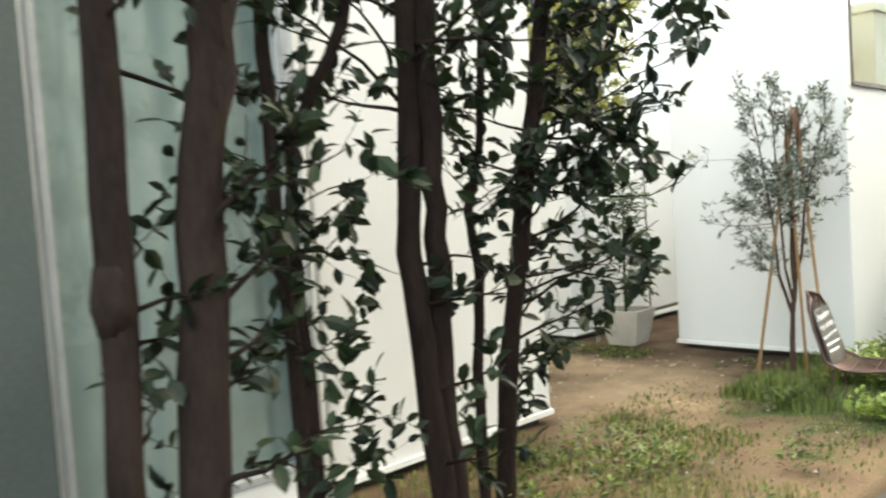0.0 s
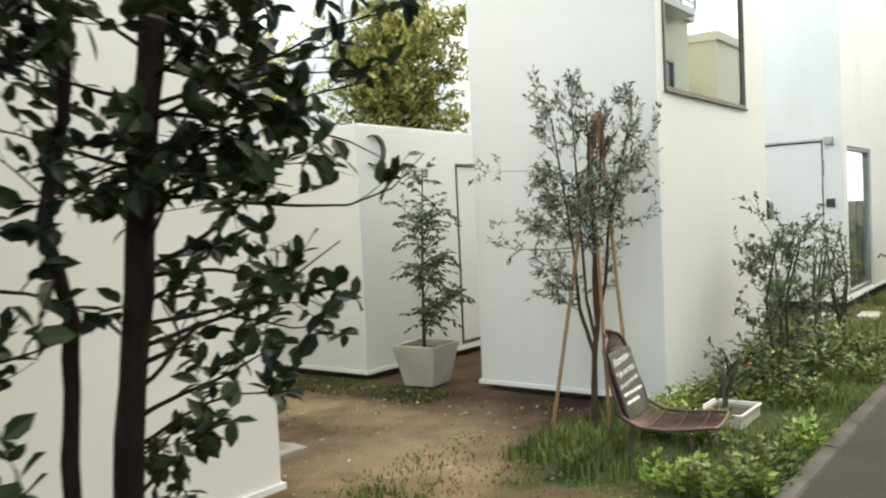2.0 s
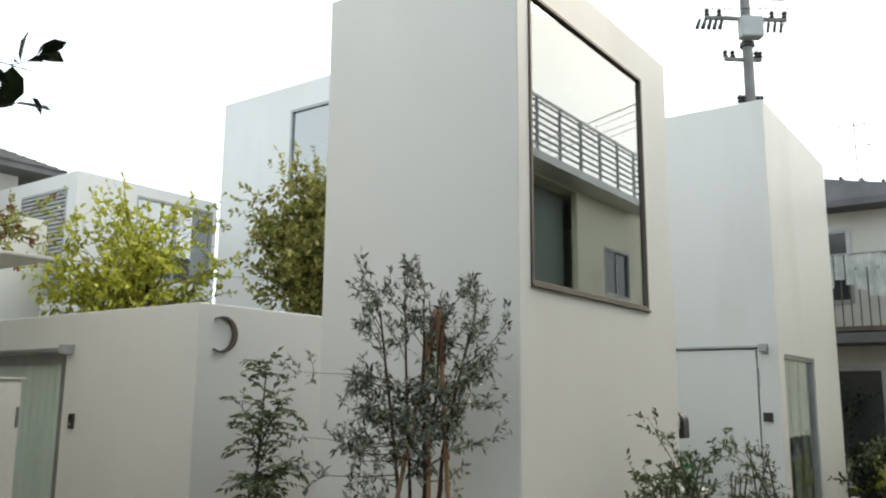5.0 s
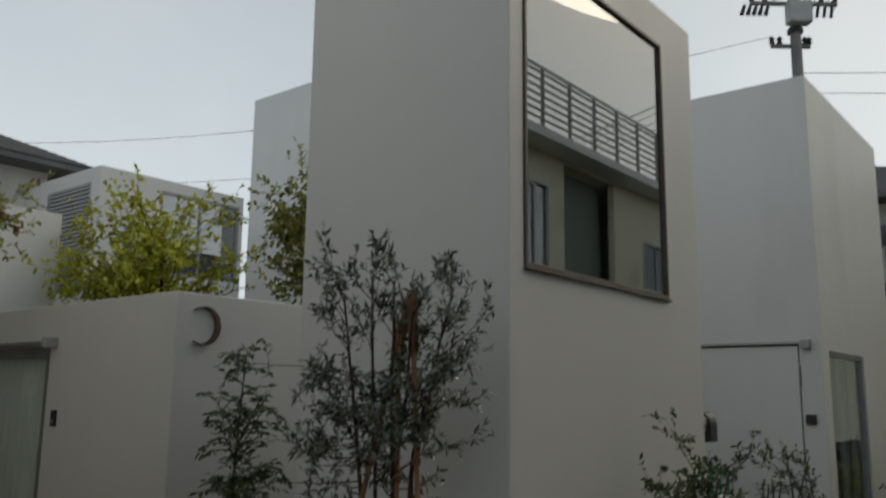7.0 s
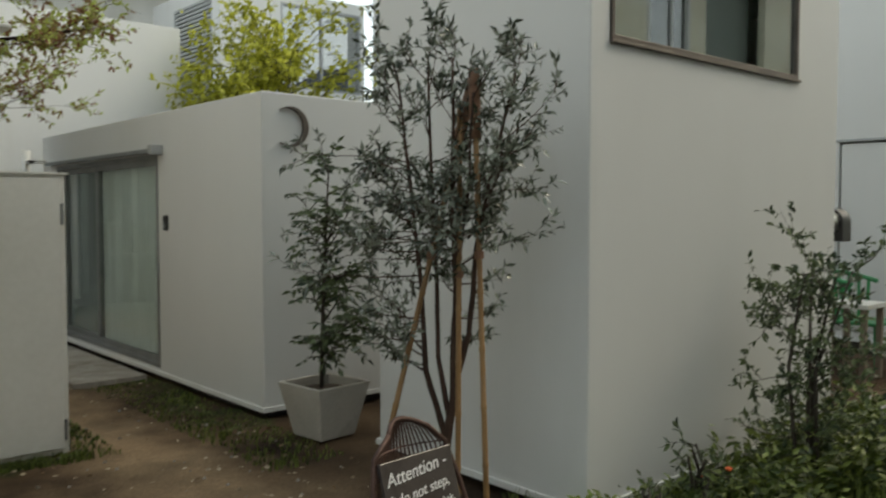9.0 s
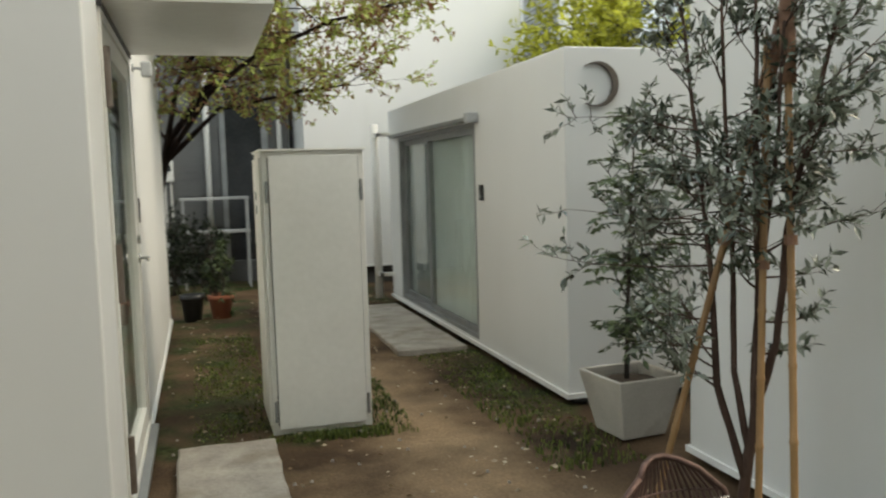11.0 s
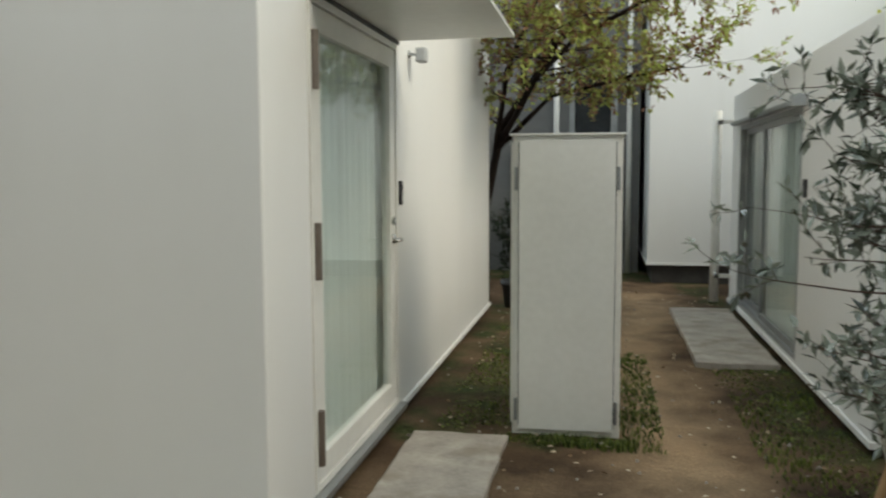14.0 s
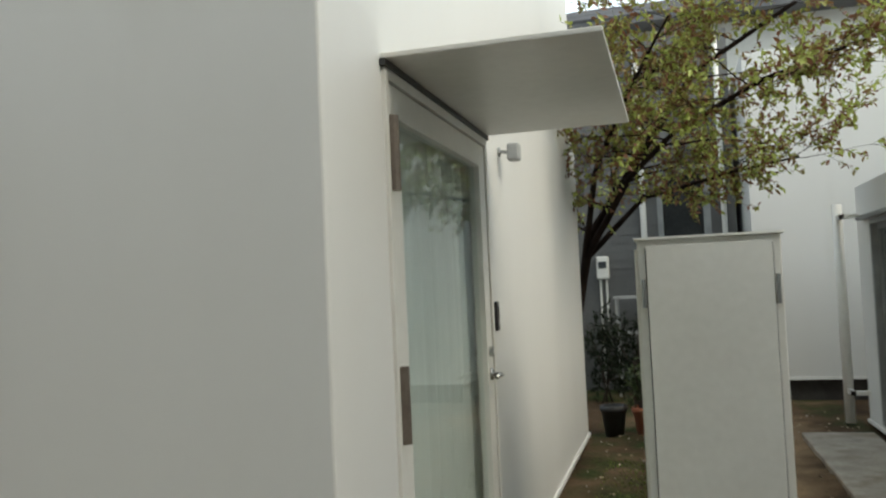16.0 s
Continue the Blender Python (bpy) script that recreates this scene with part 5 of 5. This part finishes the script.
evergreen("evergreen tree with a thick smooth brown trunk", [([(4.07, 3.55, -0.05), (4.12, 3.57, 0.8), (4.18, 3.58, 1.6), (4.26, 3.56, 2.1), (4.34, 3.55, 3.4)], 0.074, 0.062), ([(4.16, 3.6, 1.35), (4.27, 3.6, 1.9), (4.36, 3.62, 3.2)], 0.04, 0.03)],
          spread(r, 8, 0, 0.08, 0.5, 0.25, 0.5, -5, 30, (-80, 40)) + spread(r, 16, 0, 0.68, 1.0, 0.5, 0.9, -5, 40), 42, 4, 5)
evergreen("slim evergreen tree with paired stems", [([(4.66, 3.9, -0.05), (4.66, 3.9, 0.9), (4.6, 3.86, 1.4), (4.6, 3.86, 2.0), (4.62, 3.86, 3.3)], 0.03, 0.022), ([(4.84, 4.08, -0.05), (4.82, 4.07, 0.8), (4.78, 4.04, 1.35), (4.72, 3.9, 1.7), (4.86, 3.75, 2.1), (5.0, 3.66, 3.0)], 0.032, 0.02)],
          spread(r, 11, 0, 0.08, 0.62, 0.25, 0.5, -10, 35, (-170, 40)) + spread(r, 16, 1, 0.25, 1.0, 0.3, 0.6, -10, 40), 43, 4, 6)
evergreen("evergreen tree with two thick stems side by side", [([(5.24, 3.75, -0.05), (5.18, 3.77, 0.77), (5.145, 3.78, 1.26), (5.16, 3.76, 1.7), (5.17, 3.74, 2.2), (5.18, 3.72, 3.4)], 0.052, 0.044), ([(5.3, 3.75, -0.05), (5.26, 3.775, 0.75), (5.28, 3.76, 1.2), (5.22, 3.71, 1.65), (5.22, 3.7, 2.1), (5.26, 3.66, 3.4)], 0.052, 0.04)],
          spread(r, 5, 0, 0.1, 0.4, 0.2, 0.45, -5, 30, (-120, 40)) + spread(r, 18, 0, 0.6, 1.0, 0.4, 0.9, -5, 40), 44, 4, 6)
evergreen("leafy evergreen tree with crooked stems", [([(5.77, 3.95, -0.05), (5.77, 3.88, 0.6), (5.76, 3.76, 1.2), (5.74, 3.64, 1.7), (5.75, 3.55, 2.2), (5.78, 3.5, 2.6), (5.82, 3.48, 3.3)], 0.046, 0.03), ([(5.6, 3.9, -0.05), (5.6, 3.9, 0.7), (5.61, 3.86, 1.12), (5.53, 3.83, 1.4), (5.58, 3.79, 1.68), (5.64, 3.74, 2.6)], 0.027, 0.015)],
          spread(r, 24, 0, 0.34, 0.8, 0.4, 0.85, -5, 35, (-100, 35)) + spread(r, 8, 0, 0.4, 0.8, 0.25, 0.5, -5, 40, (60, 230)) + spread(r, 14, 0, 0.7, 1.0, 0.4, 0.8, 0, 45) + spread(r, 8, 1, 0.55, 0.95, 0.25, 0.5, -5, 45) + spread(r, 3, 0, 0.06, 0.2, 0.2, 0.35, -5, 35) + spread(r, 8, 0, 0.18, 0.36, 0.4, 0.75, 5, 30, (-90, 10)) + [(0, 0.42, (0.95, -0.3, 0.12), 0.95), (0, 0.5, (0.9, -0.35, 0.15), 0.9), (0, 0.6, (0.95, -0.2, 0.1), 0.85), (0, 0.72, (0.97, 0.16, -0.14), 1.05), (0, 0.76, (0.96, 0.22, -0.08), 1.15)], 45, 5, 7)


def bush(name, label, x, y, h, w, count, leaf, mat, seed, slim=False, per=8, twigs=5, bark=None):
    q = np.random.default_rng(seed)
    tr = [([(x + q.uniform(-1, 1) * 0.06, y + q.uniform(-1, 1) * 0.06, -0.03), (x + q.uniform(-1, 1) * w * 0.3, y + q.uniform(-1, 1) * w * 0.2, h * 0.5), (x + q.uniform(-1, 1) * w * 0.6, y + q.uniform(-1, 1) * w * 0.4, h * 0.9)], 0.013, 0.005) for _ in range(4)]
    li = []
    for i in range(4):
        li += spread(q, count // 4, i, 0.12, 1.0, w * 0.3, w * 0.75, -10, 55)
    return tree(name, label, "bush", tr, li, leaf, bark or M_BARKGREY, mat, seed, twigs=twigs, per=per, twig_len=w * 0.35, wobble=0.2, lift=0.02, slim=slim, n=6)


bush("rose_bush", "straggly rose bush against a white wall", 10.98, 3.36, 1.22, 0.52, 48, (0.042, 0.5), M_ASH, 51, per=11)
bush("rose_bush", "thin shrub with upright stems in the grass", 13.1, 3.4, 1.2, 0.4, 28, (0.04, 0.5), M_ASH, 52, per=6)
bush("rose_bush", "thin young shrub growing in a white pot", 12.25, 3.38, 1.05, 0.24, 16, (0.04, 0.5), M_ASH, 63, per=5, twigs=4)
bush("shrub", "low dark shrub with orange flowers at the wall foot", 10.2, 3.5, 0.34, 0.24, 12, (0.045, 0.4), M_ASH, 54, per=5, twigs=3)
bush("trough_plant", "thin young plant growing in the low trough", 9.53, 3.33, 0.34, 0.1, 8, (0.035, 0.45), M_ASH, 62, per=4, twigs=3)
bush("shrub", "leafy shrub in a blue pot", 17.3, 3.3, 0.95, 0.4, 28, (0.06, 0.5), M_LEAF, 55)
bush("shrub", "dense green shrub beyond the white houses", 19.4, 3.5, 0.8, 0.6, 40, (0.06, 0.5), M_ASH, 56)
bush("shrub", "yellow-green low shrub by the lane", 18.4, 3.2, 0.5, 0.5, 32, (0.05, 0.5), M_YELLOW, 57)
bush("shrub", "dark garden shrub by the neighbour's wall", 20.6, 4.2, 1.7, 0.7, 40, (0.07, 0.5), M_LEAF, 58)
bush("yard_plant", "potted green plant beside the house", 7.62, 10.9, 0.75, 0.25, 20, (0.06, 0.4), M_ASH, 59)
bush("yard_plant", "dark leafy shrub against the grey wall", 7.1, 12.9, 1.0, 0.4, 36, (0.06, 0.45), M_LEAF, 61)
bush("yard_plant", "green shrub in the shade of the yard", 7.5, 12.3, 0.9, 0.4, 32, (0.06, 0.45), M_LEAF, 60)
fl = Geo()
for i in range(2):
    c = Vector((10.22 + rng.uniform(-0.18, 0.2), 3.42 + rng.uniform(-0.1, 0.1), rng.uniform(0.14, 0.28)))
    fl.lathe([(0.004, c.z), (0.015, c.z + 0.008), (0.018, c.z + 0.016), (0.008, c.z + 0.022)], (c.x, c.y), 8)
tagged(part("orange_flowers", fl, M_FLOWER, smooth=True), "small orange flowers on a low shrub", "flower", kind="stuff")

# ---- trees behind ----
def back_tree(name, label, x, y, z0, z1, w, leaf, mat, seed, count=44, per=13, twigs=9, lean=(0, 0)):
    q = np.random.default_rng(seed)
    h = z1 - z0
    tr = [([(x, y, 0), (x + 0.05, y, z0), (x + lean[0], y + lean[1], z0 + h * 0.5), (x + lean[0] * 1.5, y + lean[1] * 1.5, z1 - h * 0.15)], 0.09, 0.02),
          ([(x + 0.05, y, z0 * 0.8), (x - w * 0.3, y + w * 0.15, z0 + h * 0.35), (x - w * 0.4, y + w * 0.3, z0 + h * 0.6)], 0.05, 0.015)]
    li = spread(q, count, 0, 0.35, 1.0, w * 0.45, w * 1.0, 5, 60) + spread(q, count // 2, 1, 0.3, 1.0, w * 0.35, w * 0.75, 0, 55)
    return tree(name, label, "tree", tr, li, leaf, M_BARKGREY, mat, seed, twigs=twigs, per=per, twig_len=w * 0.38, wobble=0.2, lift=0.05)


back_tree("garden_tree", "bright yellow-green spring tree in the courtyard", 12.9, 11.8, 1.7, 3.7, 1.5, (0.1, 0.5), M_YELLOW, 71, 50, 13, 9)
back_tree("garden_tree", "dense ochre-green tree between the white houses", 15.2, 10.35, 2.2, 4.95, 1.3, (0.1, 0.55), M_OCHRE, 72, 88, 14, 10)
# the spreading young-leaved tree at the end of the entrance house
q = np.random.default_rng(9)
mp_tr = [([(6.95, 11.3, -0.05), (6.97, 11.2, 1.0), (7.2, 10.95, 1.9), (7.75, 10.4, 2.6), (8.2, 9.8, 3.1), (8.9, 9.3, 3.4)], 0.06, 0.015),
         ([(7.15, 11.0, 1.7), (7.6, 10.2, 2.3), (8.0, 9.4, 2.55), (8.6, 8.8, 2.75), (9.1, 8.5, 2.85)], 0.035, 0.008),
         ([(7.1, 11.05, 1.6), (7.3, 10.4, 2.4), (7.7, 9.3, 2.9), (8.0, 8.6, 3.2)], 0.035, 0.008),
         ([(7.12, 11.05, 1.65), (7.7, 10.9, 2.2), (8.5, 10.6, 2.35), (9.0, 10.3, 2.4)], 0.03, 0.008)]
mp_l = []
for k in range(4):
    mp_l += spread(q, 26, k, 0.35, 1.0, 0.35, 0.9, -12, 35)
tree("young_leaf_tree", "spreading tree with fresh green and reddish leaves over the passage", "tree", mp_tr, mp_l, (0.055, 0.5), M_BARK, M_MAPLE, 81, twigs=10, per=15, twig_len=0.32, wobble=0.16, lift=0.02, n=10)

# ---- grass and weeds ----
M_DRYGRASS = material("yellow_verge_grass", (0.1, 0.12, 0.025), (0.28, 0.27, 0.08), 0.7, scale=3, fine=30, island=0.8, bump=0.0)
def blades(name, label, count, region, height, width, mat, seed, lean=0.5, keep=None):
    q = np.random.default_rng(seed)
    x0, x1, y0, y1 = region
    v, f = [], []
    while len(f) < count * 2:
        x, y = q.uniform(x0, x1), q.uniform(y0, y1)
        c = 0.5 + 0.5 * noise.noise(Vector((x * 2.1, y * 2.1, seed)))
        if q.uniform() > c * 1.5 or (keep and not keep(x, y)):
            continue
        h = height * q.uniform(0.35, 1.2) * (0.5 + c)
        a = q.uniform(0, 6.283)
        w = width * q.uniform(0.6, 1.3)
        dx, dy = math.cos(a), math.sin(a)
        b = h * lean * q.uniform(0.1, 1)
        k = len(v)
        v += [(x - dy * w, y + dx * w, -0.02), (x + dy * w, y - dx * w, -0.02), (x + dx * b * 0.35 + dy * w * 0.8, y + dy * b * 0.35 - dx * w * 0.8, h * 0.6), (x + dx * b * 0.35 - dy * w * 0.8, y + dy * b * 0.35 + dx * w * 0.8, h * 0.6), (x + dx * b, y + dy * b, h)]
        f += [(k, k + 1, k + 2, k + 3), (k + 3, k + 2, k + 4)]
    me = bpy.data.meshes.new(name)
    me.from_pydata(v, [], f)
    me.materials.append(mat)
    return tagged(new(name, me), label, "grass", kind="stuff")


clear = lambda x, y: not (9.2 < x < 9.88 and 2.98 < y < 3.55) and not (y > 3.72 and x > 9.7) and not (8.35 < x < 8.9 and 2.95 < y < 3.55 and (x * 37 + y * 91) % 1 < 0.8)
blades("tall_grass", "tall fresh green grass beside the lane", 4200, (8.1, 12.6, 2.68, 3.75), 0.1, 0.0036, M_GRASS, 91, 0.7, clear)
blades("grass", "short yellow-green grass verge beside the lane", 7500, (12.4, 19.0, 2.7, 3.7), 0.07, 0.005, M_DRYGRASS, 92, 0.6)
blades("grass", "thin short grass on the dirt", 3000, (6.0, 8.6, 2.85, 4.7), 0.013, 0.004, M_GRASS, 93, 0.8)
blades("grass", "thin short grass beside the low house", 2200, (9.05, 9.56, 5.4, 8.2), 0.014, 0.005, M_GRASS, 94, 0.8)
blades("grass", "thin short grass beside the cabinet", 2200, (7.35, 7.85, 6.6, 9.8), 0.014, 0.005, M_GRASS, 95, 0.8, lambda x, y: x < 7.77 or y > 7.1)
blades("grass", "thin short grass beside the cabinet", 1200, (8.37, 8.6, 6.3, 8.6), 0.014, 0.005, M_GRASS, 96, 0.8)
blades("grass", "grass under the evergreen trees", 4200, (3.6, 6.8, 2.9, 4.75), 0.035, 0.004, M_DRYGRASS, 97, 0.8)
blades("grass", "moss and grass around the foot of the cabinet", 900, (7.7, 8.46, 6.3, 6.445), 0.024, 0.004, M_GRASS, 98, 0.8)


def weeds(name, label, count, region, size, hmax, mat, seed, keep=None, bare=-0.12):
    q = np.random.default_rng(seed)
    o, d = [], []
    for _ in range(count):
        x, y = q.uniform(region[0], region[1]), q.uniform(region[2], region[3])
        if (keep and not keep(x, y)) or noise.noise(Vector((x * 1.9, y * 1.9, seed))) < bare:
            continue
        h = hmax * q.uniform(0.4, 1)
        for i in range(14):
            a = q.uniform(0, 6.283)
            z = h * (i + 1) / 14
            o.append((x + 0.03 * math.cos(a), y + 0.03 * math.sin(a), z)); d.append((math.cos(a), math.sin(a), q.uniform(0.1, 0.9)))
    return tagged(new(name, leaf_mesh(name, o, d, size, 0.5, mat, SLIM, SLIM_F, q)), label, "weeds", kind="stuff")


M_WEED = material("bright_weed_leaf", (0.075, 0.13, 0.014), (0.27, 0.36, 0.06), 0.5, scale=2, fine=30, bump=0, island=0.9, through_light=0.3)
weeds("weeds", "leafy green weeds among the tall grass", 1250, (8.1, 12.8, 2.7, 3.7), 0.052, 0.19, M_GRASS, 101, lambda x, y: clear(x, y) and not (8.25 < x < 8.95 and 3.0 < y < 3.75), -0.04)
weeds("weeds", "thick clump of bright yellow-green weeds round the chair", 520, (8.1, 9.6, 2.7, 3.75), 0.05, 0.2, M_WEED, 103, lambda x, y: clear(x, y) and not (8.2 < x < 9.0 and 3.02 < y < 3.8))
weeds("weeds", "dark green weeds at the foot of the rose bush", 260, (10.2, 12.4, 3.1, 3.7), 0.06, 0.34, M_GRASS, 104)
blades("grass", "tuft of fresh grass at the corner of the entrance house", 1300, (6.3, 7.5, 3.5, 4.5), 0.035, 0.004, M_GRASS, 105, 0.8)
blades("grass", "fresh grass reaching in front of the tower", 2200, (8.2, 9.7, 3.6, 4.15), 0.09, 0.004, M_GRASS, 99, 0.7)
weeds("weeds", "low weeds under the evergreen trees", 90, (5.6, 7.0, 3.0, 4.4), 0.05, 0.14, M_GRASS, 102)

for k, (bx, by, bw, bh, cnt) in enumerate(((6.6, 3.6, 0.5, 0.3, 26), (7.6, 3.2, 0.6, 0.25, 34), (7.3, 4.3, 0.5, 0.3, 22), (8.1, 3.9, 0.4, 0.25, 24), (7.5, 7.6, 0.2, 1.4, 26), (9.3, 6.9, 0.18, 0.9, 26), (8.5, 7.3, 0.12, 0.6, 14), (9.35, 4.6, 0.3, 0.3, 10))):
    weeds("weeds", "low patch of weeds and clover on the dirt", cnt * 3, (bx - bw, bx + bw, by - bh, by + bh), 0.02, 0.014, M_GRASS, 110 + k, lambda x, y, bx=bx, by=by, bw=bw, bh=bh: math.hypot((x - bx) / bw, (y - by) / bh) < 0.75 + 0.3 * noise.noise(Vector((x * 5, y * 5, 1))), -1.0)

# ---- fallen leaves and pebbles on the dirt ----
q = np.random.default_rng(7)
o = [(q.uniform(7.3, 9.5), q.uniform(4.0, 12), 0.012) for _ in range(500)]
d = [(q.normal(), q.normal(), 0.05) for _ in o]
tagged(new("fallen_leaves", leaf_mesh("fallen_leaves", o, d, 0.035, 0.6, material("dry_fallen_leaf", (0.2, 0.13, 0.07), (0.5, 0.42, 0.3), 0.8, scale=4, fine=40, island=0.9), SLIM, SLIM_F, q)), "small dry leaves lying on the dirt", "leaves", kind="stuff")
pg = Geo()
for _ in range(320):
    x, y, s = q.uniform(5.5, 9.5), q.uniform(2.9, 12), q.uniform(0.004, 0.012)
    pg.add([(x - s, y - s * 0.7, 0), (x + s * 0.8, y - s, 0), (x + s, y + s * 0.8, 0), (x - s * 0.7, y + s, 0), (x - s * 0.5, y - s * 0.4, s), (x + s * 0.4, y - s * 0.5, s * 1.1), (x + s * 0.5, y + s * 0.4, s), (x - s * 0.4, y + s * 0.5, s * 0.9)],
           [(0, 1, 5, 4), (1, 2, 6, 5), (2, 3, 7, 6), (3, 0, 4, 7), (4, 5, 6, 7)])
tagged(part("pebbles", pg, M_CONCRETE), "loose pebbles on the dirt", "pebbles", kind="stuff")

# ---- kerb stones, piece by piece ----
kerb = tagged(new("kerb"), "row of weathered grey concrete kerb blocks along the lane", "kerb", kind="structure")
KL = 0.6
KW = 0.6
kg = Geo().add([(0.002, -0.075, -0.15), (KL - 0.002, -0.075, -0.15), (KL - 0.002, 0.075, -0.15), (0.002, 0.075, -0.15), (0.002, -0.075, 0.012), (KL - 0.002, -0.075, 0.012), (KL - 0.002, 0.075, 0.026), (0.002, 0.075, 0.026), (0.006, -0.06, 0.026), (KL - 0.006, -0.06, 0.026), (KL - 0.006, 0.066, 0.032), (0.006, 0.066, 0.032)],
               [(0, 1, 5, 4), (1, 2, 6, 5), (2, 3, 7, 6), (3, 0, 4, 7), (4, 5, 9, 8), (5, 6, 10, 9), (6, 7, 11, 10), (7, 4, 8, 11), (8, 9, 10, 11)])
kg.v = [(x, y * KW, z) for x, y, z in kg.v]
km = kg.mesh("kerb_block", M_KERB)
for i in range(60):
    b = new("kerb_block", km)
    b.parent = kerb
    b.location = (-4 + i * KL, KERB - 0.075, -0.012 + 0.004 * math.sin(i * 2.3))
    b.rotation_euler = (0, 0.004 * math.sin(i * 1.7), 0.004 * math.cos(i * 3.1))
